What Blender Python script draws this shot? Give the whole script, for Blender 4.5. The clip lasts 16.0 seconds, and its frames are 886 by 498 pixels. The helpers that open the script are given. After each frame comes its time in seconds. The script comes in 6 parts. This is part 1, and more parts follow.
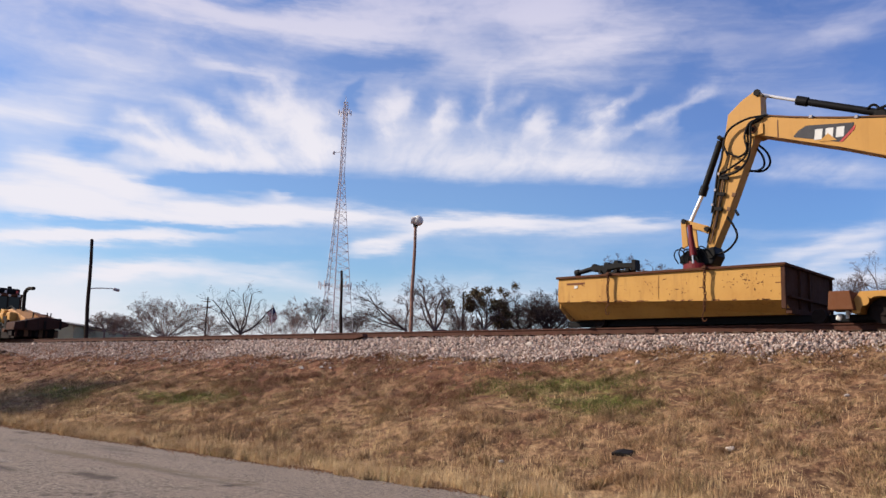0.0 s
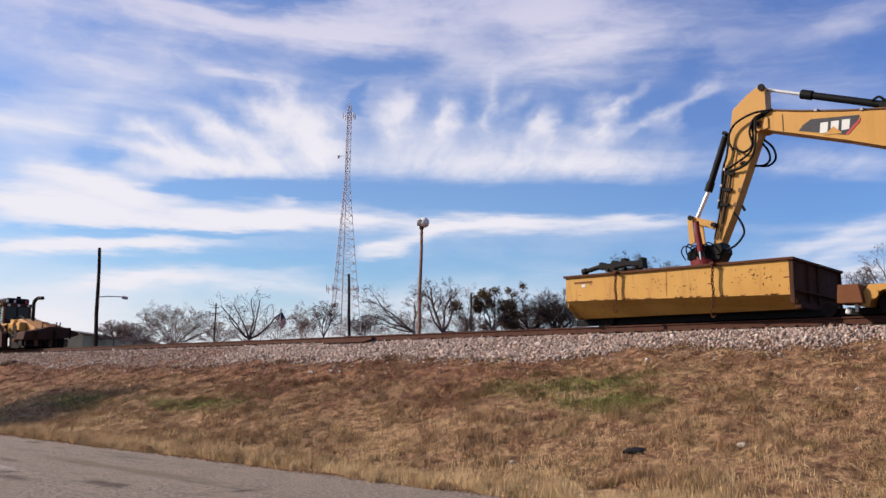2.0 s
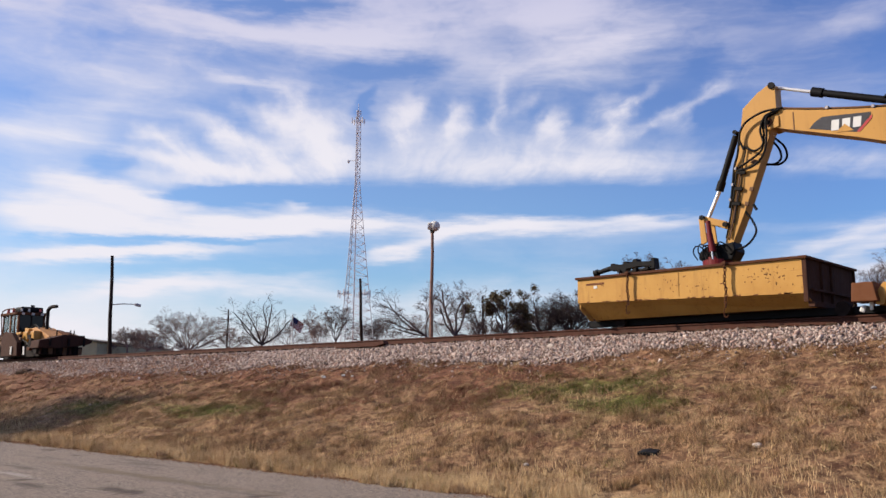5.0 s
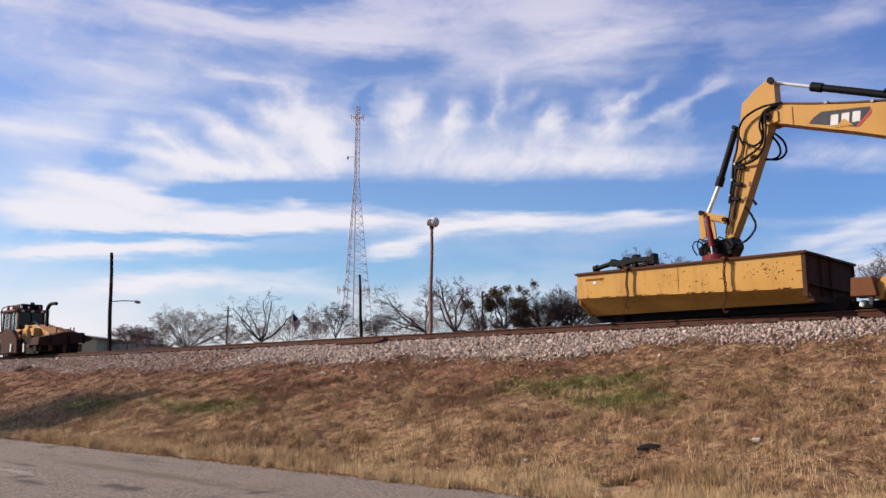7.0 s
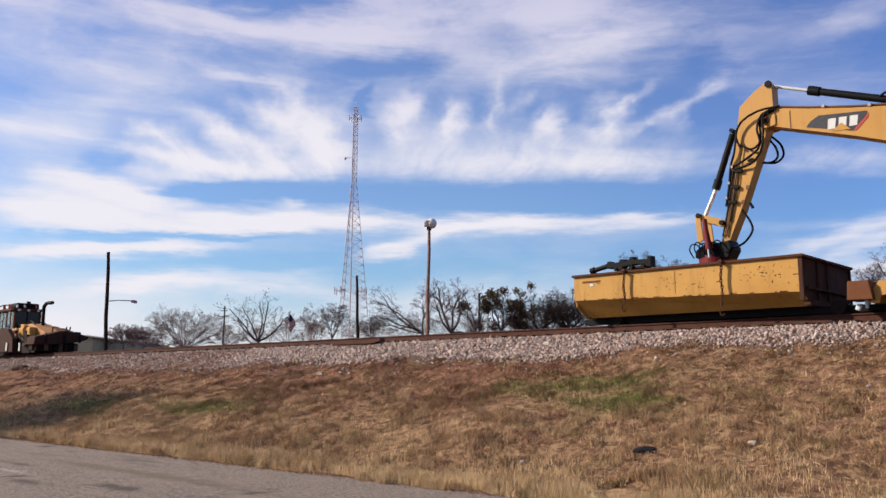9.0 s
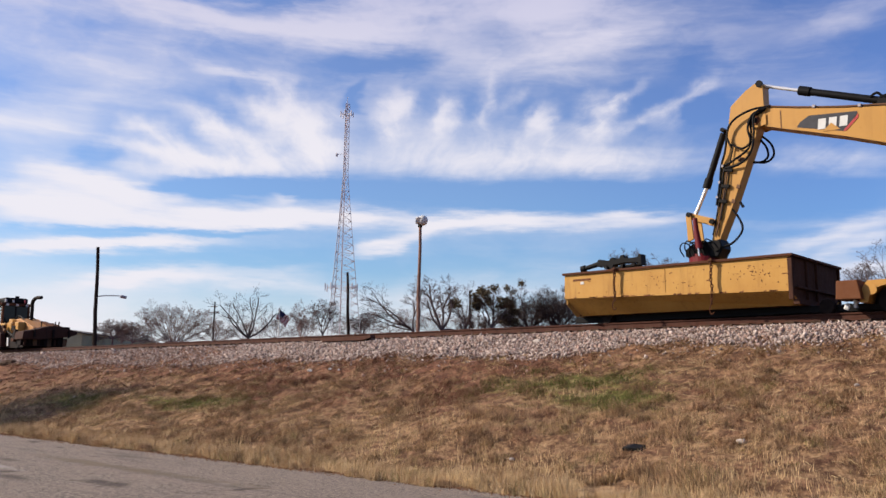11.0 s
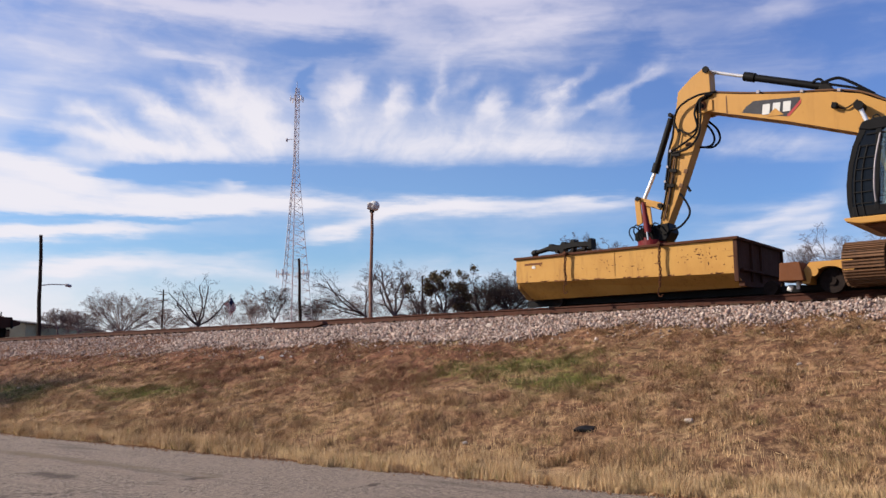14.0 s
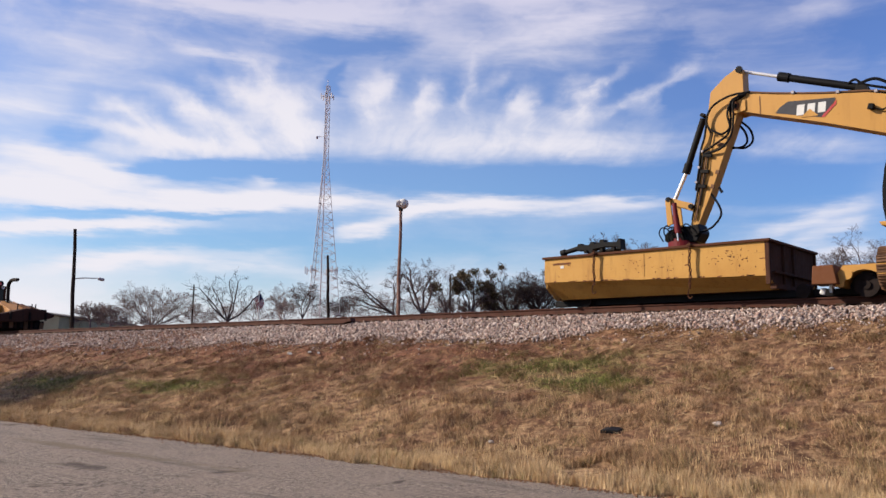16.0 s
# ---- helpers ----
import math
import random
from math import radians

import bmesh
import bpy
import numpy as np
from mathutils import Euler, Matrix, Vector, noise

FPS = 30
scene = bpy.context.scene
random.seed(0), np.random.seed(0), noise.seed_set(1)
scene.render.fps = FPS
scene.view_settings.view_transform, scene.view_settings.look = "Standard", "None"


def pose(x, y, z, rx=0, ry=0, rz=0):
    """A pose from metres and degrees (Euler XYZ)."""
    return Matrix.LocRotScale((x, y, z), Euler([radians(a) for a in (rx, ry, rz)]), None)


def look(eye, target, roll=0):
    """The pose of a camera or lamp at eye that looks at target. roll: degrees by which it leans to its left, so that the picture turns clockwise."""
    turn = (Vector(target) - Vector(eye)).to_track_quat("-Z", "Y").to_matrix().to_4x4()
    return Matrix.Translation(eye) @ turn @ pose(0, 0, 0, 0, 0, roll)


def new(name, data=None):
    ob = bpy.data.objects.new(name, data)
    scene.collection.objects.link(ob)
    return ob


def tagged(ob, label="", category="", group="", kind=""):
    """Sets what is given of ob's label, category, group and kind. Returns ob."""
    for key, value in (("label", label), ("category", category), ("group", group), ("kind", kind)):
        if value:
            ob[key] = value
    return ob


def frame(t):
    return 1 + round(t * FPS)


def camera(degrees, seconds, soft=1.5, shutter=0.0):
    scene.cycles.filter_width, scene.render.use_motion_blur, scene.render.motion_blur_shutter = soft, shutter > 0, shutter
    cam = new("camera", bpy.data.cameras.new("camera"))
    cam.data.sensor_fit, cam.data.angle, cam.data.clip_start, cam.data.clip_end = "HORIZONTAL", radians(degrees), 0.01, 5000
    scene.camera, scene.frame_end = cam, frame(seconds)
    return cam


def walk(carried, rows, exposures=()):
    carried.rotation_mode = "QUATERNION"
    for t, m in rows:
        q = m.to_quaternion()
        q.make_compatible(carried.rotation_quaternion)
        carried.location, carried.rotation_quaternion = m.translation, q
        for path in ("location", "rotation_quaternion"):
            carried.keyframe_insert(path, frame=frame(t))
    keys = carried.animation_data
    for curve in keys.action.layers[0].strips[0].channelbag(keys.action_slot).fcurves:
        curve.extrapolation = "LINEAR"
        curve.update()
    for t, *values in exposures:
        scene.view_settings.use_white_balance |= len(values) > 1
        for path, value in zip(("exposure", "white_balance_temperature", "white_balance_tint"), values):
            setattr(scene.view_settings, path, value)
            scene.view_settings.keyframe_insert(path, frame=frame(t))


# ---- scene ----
cam = camera(54.62, 16.0, soft=1.5)
EYE = (0.0, 0.0, 1.6)
# seconds, tilt, lean, turn: a hand-held camera that stands on one spot and pans a little
TURNS = [
    (0, 98.561, -1.624, 41.555),
    (0.5, 98.607, -1.293, 41.750),
    (1, 98.577, -0.929, 41.895),
    (1.5, 98.579, -0.756, 42.003),
    (2, 98.648, -0.526, 42.169),
    (2.5, 98.969, -0.309, 42.270),
    (3, 99.058, -0.152, 42.671),
    (3.5, 99.015, -0.092, 42.889),
    (4, 98.987, 0.004, 42.934),
    (6.5, 98.648, 0.269, 43.045),
    (7, 98.600, 0.300, 43.000),
    (7.5, 98.622, 0.237, 42.843),
    (8, 98.651, 0.165, 42.759),
    (8.5, 98.753, 0.022, 42.771),
    (9, 98.691, 0.001, 42.764),
    (11.5, 98.407, -0.400, 41.899),
    (12, 98.292, -0.560, 41.711),
    (12.5, 98.195, -0.678, 41.528),
    (13, 97.775, -0.356, 40.728),
    (13.5, 98.435, -0.263, 38.818),
    (14, 97.513, 0.579, 39.009),
    (14.5, 97.488, 0.510, 39.541),
    (15, 97.258, -0.023, 39.451),
    (15.5, 97.406, -0.957, 40.010),
    (16, 97.414, -0.345, 40.791),
]
walk(cam, [(t, pose(*EYE, rx, ry, rz)) for t, rx, ry, rz in TURNS])

# ---- light ----
SUN_AZ, SUN_EL = 228.0, 31.0   # degrees clockwise from +y, and above the horizon
sun = new("sun", bpy.data.lights.new("sun", "SUN"))
sun.data.energy, sun.data.angle, sun.data.color = 4.8, radians(0.6), (1.0, 0.87, 0.72)
_s = Vector((math.sin(radians(SUN_AZ)) * math.cos(radians(SUN_EL)), math.cos(radians(SUN_AZ)) * math.cos(radians(SUN_EL)), math.sin(radians(SUN_EL))))
sun.matrix_world = look(_s * 60, (0, 0, 0))
scene.view_settings.exposure = 0.6


class Nodes:
    """Short hand for node trees."""

    def __init__(self, tree):
        self.t = tree
        tree.nodes.clear()

    def n(self, kind, **kw):
        node = self.t.nodes.new(kind)
        for k, v in kw.items():
            if k in node.inputs:
                self.put(node.inputs[k], v)
            elif k[0] == "i" and k[1:].isdigit():
                self.put(node.inputs[int(k[1:])], v)
            elif k == "op":
                node.operation = v
            elif k == "blend":
                node.blend_type = v
            elif k == "data":
                node.data_type = v
            elif k == "sky":
                node.sky_type = v
            elif k == "dims":
                node.noise_dimensions = v
        return node

    def put(self, sock, v):
        if isinstance(v, bpy.types.NodeSocket):
            self.t.links.new(v, sock)
        elif isinstance(v, bpy.types.Node):
            self.t.links.new(v.outputs[0], sock)
        else:
            sock.default_value = v

    def math(self, op, a, b=0.0, c=0.0):
        return self.n("ShaderNodeMath", op=op, i0=a, i1=b, i2=c).outputs[0]

    def mix(self, f, a, b, blend="MIX"):
        m = self.n("ShaderNodeMix", data="RGBA", blend=blend)
        self.put(m.inputs[0], f), self.put(m.inputs[6], a), self.put(m.inputs[7], b)
        return m.outputs[2]

    def noise(self, vec, scale, detail=4.0, rough=0.5, distort=0.0):
        q = self.n("ShaderNodeTexNoise", Scale=scale, Detail=detail, Roughness=rough, Distortion=distort)
        if vec is not None:
            self.put(q.inputs["Vector"], vec)
        return q.outputs[0]

    def ramp(self, f, lo, hi, a=0.0, b=1.0):
        m = self.n("ShaderNodeMapRange")
        m.interpolation_type = "SMOOTHSTEP"
        for k, v in zip(range(5), (f, lo, hi, a, b)):
            self.put(m.inputs[k], v)
        return m.outputs[0]

    def xyz(self, x, y, z):
        return self.n("ShaderNodeCombineXYZ", X=x, Y=y, Z=z).outputs[0]


def rgb(r, g, b):
    """Linear base colour from 0..255 values of a sunlit picture."""
    return tuple(0.62 * ((c / 255 + 0.055) / 1.055) ** 2.4 if c > 10 else c / 5300 for c in (r, g, b)) + (1.0,)


def make_world():
    w = bpy.data.worlds.new("sky")
    scene.world = w
    w.use_nodes = True
    g = Nodes(w.node_tree)
    out = g.n("ShaderNodeOutputWorld")
    sky = g.n("ShaderNodeTexSky", sky="NISHITA")
    sky.sun_disc, sky.sun_elevation, sky.sun_rotation = False, radians(SUN_EL), radians(SUN_AZ)
    sky.air_density, sky.dust_density, sky.ozone_density = 1.1, 0.6, 2.0
    d = g.n("ShaderNodeTexCoord").outputs["Generated"]
    s = g.n("ShaderNodeSeparateXYZ", Vector=d)
    az = g.math("MULTIPLY", g.math("ARCTAN2", s.outputs[0], s.outputs[1]), 180 / math.pi)
    el = g.math("MULTIPLY", g.math("ARCSINE", s.outputs[2]), 180 / math.pi)
    # slow warp, so that nothing follows straight lines
    w1 = g.math("SUBTRACT", g.noise(g.xyz(g.math("MULTIPLY", az, 0.09), g.math("MULTIPLY", el, 0.16), 0.0), 1.0, 3.0), 0.5)
    w2 = g.math("SUBTRACT", g.noise(g.xyz(g.math("MULTIPLY", az, 0.25), g.math("MULTIPLY", el, 0.35), 4.0), 1.0, 3.0), 0.5)
    az2 = g.math("ADD", az, g.math("MULTIPLY", w2, 4.0))
    el2 = g.math("ADD", el, g.math("MULTIPLY", w1, 2.0))
    # long streaks, soft veil, and upright wisps
    streak = g.noise(g.xyz(g.math("MULTIPLY", az2, 0.055), g.math("MULTIPLY", g.math("ADD", el2, g.math("MULTIPLY", az, 0.05)), 0.42), 1.7), 1.0, 6.0, 0.55)
    slant = g.math("MULTIPLY", g.math("MAXIMUM", g.math("MINIMUM", g.math("ADD", az, 45.0), 17.0), -13.0), -0.080)
    lean = g.math("ADD", az2, g.math("MULTIPLY", g.math("SUBTRACT", el2, 14.0), slant))
    wisp = g.noise(g.xyz(g.math("MULTIPLY", lean, 0.34), g.math("MULTIPLY", el2, 0.10), 7.3), 1.0, 7.0, 0.58, 0.12)
    fibre = g.noise(g.xyz(g.math("MULTIPLY", lean, 0.95), g.math("MULTIPLY", el2, 0.30), 2.2), 1.0, 6.0, 0.62, 0.1)
    wisp = g.math("ADD", g.math("MULTIPLY", wisp, 0.68), g.math("MULTIPLY", fibre, 0.32))
    veil = g.noise(g.xyz(g.math("MULTIPLY", az2, 0.05), g.math("MULTIPLY", el2, 0.12), 3.1), 1.0, 6.0, 0.6)

    # finer warp for the filaments
    w3 = g.math("SUBTRACT", g.noise(g.xyz(g.math("MULTIPLY", az, 0.8), g.math("MULTIPLY", el, 0.8), 6.0), 1.0, 4.0), 0.5)
    w4 = g.math("SUBTRACT", g.noise(g.xyz(g.math("MULTIPLY", az, 0.8), g.math("MULTIPLY", el, 0.8), 12.0), 1.0, 4.0), 0.5)
    saz = g.math("ADD", g.math("ADD", az, g.math("MULTIPLY", w2, 1.6)), g.math("MULTIPLY", w3, 1.9))
    sel = g.math("ADD", g.math("ADD", el, g.math("MULTIPLY", w1, 0.9)), g.math("MULTIPLY", w4, 1.0))

    # bands are only ruffled along their length
    w5 = g.math("SUBTRACT", g.noise(g.xyz(g.math("MULTIPLY", az, 0.22), g.math("MULTIPLY", el, 1.3), 15.0), 1.0, 5.0, 0.6), 0.5)
    bel = g.math("ADD", el, g.math("MULTIPLY", w5, 1.6))

    def total(rows, px, py, spread=1.0):
        """Soft strokes of cloud from one point of the sky to another (azimuth, elevation), with width and strength."""
        acc = 0.0
        for a0, e0, a1, e1, w, k in rows:
            w *= spread
            turn = math.atan2(e1 - e0, a1 - a0)
            half = 0.5 * math.hypot(a1 - a0, e1 - e0) + 0.4 * w
            c, n, a, e = math.cos(turn), math.sin(turn), (a0 + a1) / 2, (e0 + e1) / 2
            p = g.math("MULTIPLY_ADD", px, c / half, g.math("MULTIPLY_ADD", py, n / half, -(a * c + e * n) / half))
            q = g.math("MULTIPLY_ADD", py, c / w, g.math("MULTIPLY_ADD", px, -n / w, (a * n - e * c) / w))
            p2 = g.math("MULTIPLY", p, p)
            d = g.math("MULTIPLY_ADD", p2, p2, g.math("MULTIPLY", q, q))
            acc = g.math("MULTIPLY_ADD", g.math("POWER", 0.3679, d), k, acc)
        return acc

    PLUMES = [
        (-53.2, 19.1, -54.1, 14.2, 0.83, 0.55),
        (-54.4, 14.7, -59.9, 16.9, 0.45, 0.7),
        (-56.7, 13.6, -64.2, 14.4, 0.38, 0.7),
        (-57.7, 13.5, -61.9, 15.7, 0.41, 0.6),
        (-50.1, 14.1, -53.2, 18.8, 0.75, 0.6),
        (-63.4, 12.8, -48.8, 14.1, 0.49, 0.6),
        (-52.6, 16.1, -56.9, 17.9, 0.53, 0.55),
        (-55.7, 14.0, -58.3, 15.6, 0.53, 0.5),
        (-51.6, 16.7, -48.5, 17.4, 0.75, 0.4),
        (-60.1, 15.5, -63.3, 15.7, 0.45, 0.4),
        (-50.0, 14.0, -51.6, 16.4, 0.98, 0.5),
    ]
    WISPS = [
        (-44.7, 18.4, -46.6, 16.5, 0.83, 1.0),
        (-41.3, 18.4, -42.9, 16.3, 0.53, 0.8),
        (-38.8, 19.9, -39.4, 16.8, 0.45, 0.7),
        (-36.0, 17.2, -34.7, 16.8, 0.75, 0.8),
        (-31.9, 18.2, -31.0, 16.2, 0.98, 0.95),
        (-28.3, 19.1, -31.3, 17.1, 0.31, 0.58),
        (-23.8, 18.8, -29.5, 16.4, 0.31, 0.83),
        (-27.8, 16.6, -26.2, 16.5, 0.60, 0.6),
        (-36.6, 19.0, -38.3, 17.6, 0.34, 0.5),
        (-47.7, 14.2, -23.7, 13.8, 0.83, 0.62),
        (-47.8, 15.7, -29.0, 15.3, 1.13, 0.42),
        (-21.6, 13.7, -14.0, 12.8, 0.68, 0.55),
        (-29.6, 18.3, -32.3, 17.2, 0.31, 0.39),
    ]
    LOW_BANDS = [
        (-70.7, 9.5, -48.4, 10.3, 0.57, 1.0),
        (-70.7, 10.3, -61.3, 11.0, 0.90, 0.8),
        (-69.0, 12.7, -60.6, 11.2, 0.53, 0.55),
        (-70.5, 7.6, -56.6, 8.7, 0.30, 0.9),
        (-48.4, 10.5, -27.7, 10.2, 0.38, 1.0),
        (-48.4, 8.2, -42.3, 9.9, 0.41, 0.95),
        (-42.7, 10.1, -36.2, 10.3, 0.53, 0.7),
        (-67.6, 5.1, -57.9, 6.8, 0.45, 0.55),
        (-57.9, 6.8, -49.5, 6.5, 0.60, 0.5),
        (-70.8, 3.0, -62.3, 4.2, 0.83, 0.45),
        (-21.0, 7.8, -14.3, 9.5, 0.49, 0.55),
        (-19.1, 7.2, -14.3, 8.6, 0.34, 0.5),
        (-49.9, 5.0, -34.8, 6.0, 0.90, 0.22),
        (-52.4, 11.6, -53.8, 12.1, 0.30, 0.45),
        (-17.5, 6.5, -14.5, 6.6, 0.60, 0.5),
    ]
    HIGH_BANDS = [
        (-64.0, 22.4, -42.3, 22.8, 0.68, 0.6),
        (-35.4, 22.0, -27.6, 22.4, 0.60, 0.6),
        (-71.5, 20.2, -61.4, 19.6, 1.28, 0.4),
        (-58.5, 19.6, -54.4, 19.2, 0.26, 0.55),
        (-71.6, 14.6, -65.0, 15.7, 0.98, 0.45),
        (-41.5, 20.9, -30.6, 20.8, 0.83, 0.3),
        (-25.0, 22.1, -14.3, 21.1, 1.13, 0.25),
        (-22.3, 19.3, -14.8, 15.0, 1.13, 0.15),
        (-38.3, 24.1, -23.1, 23.2, 0.68, 0.3),
    ]
    GAPS = [
        (-65.5, 13.4, -63.7, 13.7, 0.68, 0.30),
        (-62.4, 11.9, -48.5, 12.5, 0.60, 0.75),
        (-48.5, 12.6, -23.8, 11.9, 0.83, 0.55),
        (-51.3, 20.4, -42.9, 20.9, 0.75, 0.42),
        (-61.6, 23.9, -49.5, 24.6, 0.45, 0.4),
        (-25.8, 16.7, -23.8, 17.4, 0.60, 0.4),
        (-68.7, 8.7, -51.4, 9.5, 0.26, 0.45),
        (-65.8, 7.0, -49.2, 7.9, 0.53, 0.3),
        (-48.4, 7.1, -26.7, 8.3, 0.83, 0.2),
        (-22.8, 11.5, -15.1, 11.0, 0.98, 0.35),
        (-40.0, 11.7, -25.6, 11.1, 0.45, 0.3),
        (-48.0, 17.4, -47.7, 19.4, 0.38, 0.5),
        (-26.6, 19.8, -23.6, 20.7, 0.68, 0.25),
        (-57.3, 18.9, -56.1, 17.0, 0.60, 0.2),
    ]
    ragged = g.ramp(g.noise(g.xyz(g.math("MULTIPLY", az2, 0.20), g.math("MULTIPLY", el2, 0.34), 9.1), 1.0, 6.0, 0.6), 0.34, 0.60, 0.62, 1.05)
    wisps = g.math("ADD", total(PLUMES, saz, sel, 1.4), g.math("MULTIPLY", total(WISPS, saz, sel, 1.4), 0.84))
    density = g.math("ADD", g.math("MULTIPLY", g.math("MULTIPLY", wisps, ragged), g.ramp(wisp, 0.30, 0.70, 0.52, 1.0)), g.math("MULTIPLY", g.math("ADD", total(LOW_BANDS, az2, bel, 1.25), total(HIGH_BANDS, az2, bel, 1.4)), g.ramp(streak, 0.34, 0.60, 0.55, 1.1)))
    high = g.ramp(el, 15.0, 26.0)
    density = g.math("ADD", density, g.math("MULTIPLY", g.ramp(veil, 0.28, 0.64), g.math("ADD", 0.36, g.math("MULTIPLY", g.math("MULTIPLY", high, 0.66), g.ramp(az, -40.0, -20.0, 1.0, 0.5)))))
    density = g.math("ADD", density, g.math("MULTIPLY", g.ramp(streak, 0.46, 0.70), 0.20))
    density = g.math("SUBTRACT", density, total(GAPS, az2, bel))
    density = g.math("ADD", density, g.math("MULTIPLY", g.ramp(el, 10.0, 1.0, 0.0, 0.55), g.ramp(az, -36.0, -18.0, 1.0, 0.7)))
    density = g.math("SUBTRACT", density, g.ramp(az, -38.0, -18.0, 0.0, 0.14))
    dens = g.ramp(density, 0.0, 1.15)
    blue = g.mix(1.0, sky.outputs[0], g.mix(g.ramp(el, 4.0, 22.0), (0.088, 0.114, 0.150, 1.0), (0.112, 0.118, 0.158, 1.0)), "MULTIPLY")
    # a deeper blue away from the sun
    blue = g.mix(g.ramp(az, -42.0, -16.0), blue, g.mix(1.0, blue, (0.72, 0.80, 0.93, 1.0), "MULTIPLY"))
    tone = g.mix(high, (0.88, 0.85, 0.91, 1.0), (0.63, 0.62, 0.80, 1.0))
    colour = g.mix(g.math("MULTIPLY", dens, 0.96), blue, tone)
    bg = g.n("ShaderNodeBackground", Color=colour, Strength=0.66)
    g.put(out.inputs[0], bg)


make_world()
# ---- materials ----
def surface(name, build, rough=0.6, metal=0.0, spec=0.4):
    m = bpy.data.materials.new(name)
    m.use_nodes = True
    g = Nodes(m.node_tree)
    out = g.n("ShaderNodeOutputMaterial")
    b = g.n("ShaderNodeBsdfPrincipled", Roughness=rough, Metallic=metal)
    b.inputs["Specular IOR Level"].default_value = spec
    g.put(out.inputs[0], b)
    pos = g.n("ShaderNodeNewGeometry").outputs["Position"]
    col, height, rgh = build(g, pos)
    g.put(b.inputs["Base Color"], col)
    if height is not None:
        bump = g.n("ShaderNodeBump", Strength=height[1], Distance=height[2], Height=height[0])
        g.put(b.inputs["Normal"], bump.outputs[0])
    if rgh is not None:
        g.put(b.inputs["Roughness"], rgh)
    return m


def paint(name, base, dirt, worn, rough=0.5, amount=0.5, spec=0.25, metal=0.0, scale=1.0):
    """Painted steel: slight fading, grime and small chips."""
    def build(g, pos):
        big = g.noise(pos, 1.3 * scale, 5.0, 0.6)
        fine = g.noise(pos, 9.0 * scale, 6.0, 0.65)
        run = g.noise(g.n("ShaderNodeVectorMath", op="MULTIPLY", i0=pos, i1=(5.0 * scale, 5.0 * scale, 0.7 * scale)).outputs[0], 1.0, 5.0, 0.6)
        col = g.mix(g.ramp(big, 0.3, 0.75, 0.0, 0.35), base, tuple(c * 0.78 for c in base[:3]) + (1.0,))
        col = g.mix(g.math("MULTIPLY", g.ramp(run, 0.5, 0.78), amount), col, dirt)
        col = g.mix(g.math("MULTIPLY", g.ramp(fine, 0.66, 0.72), amount), col, worn)
        return col, (fine, 0.12, 0.01), g.ramp(fine, 0.2, 0.8, rough - 0.08, rough + 0.2)
    return surface(name, build, rough, metal, spec)


def plain(name, base, rough=0.6, metal=0.0, spec=0.4, vary=0.25, scale=6.0):
    def build(g, pos):
        f = g.noise(pos, scale, 5.0, 0.6)
        dark = tuple(c * (1 - vary) for c in base[:3]) + (1.0,)
        light = tuple(min(1.0, c * (1 + vary)) for c in base[:3]) + (1.0,)
        return g.mix(g.ramp(f, 0.3, 0.7), dark, light), (f, 0.1, 0.01), None
    return surface(name, build, rough, metal, spec)


def patch(g, x, y, cx, cy, rx, ry):
    q = g.math("ADD", g.math("POWER", g.math("ABSOLUTE", g.math("DIVIDE", g.math("SUBTRACT", x, cx), rx)), 2.0), g.math("POWER", g.math("ABSOLUTE", g.math("DIVIDE", g.math("SUBTRACT", y, cy), ry)), 2.0))
    return g.math("EXPONENT", g.math("MULTIPLY", q, -1.0))


GREENS = [(-10.3, 15.3, 2.2, 0.9), (-8.9, 14.4, 1.3, 0.7), (-21.4, 13.2, 2.6, 0.55), (-28.0, 13.0, 2.6, 0.8)]


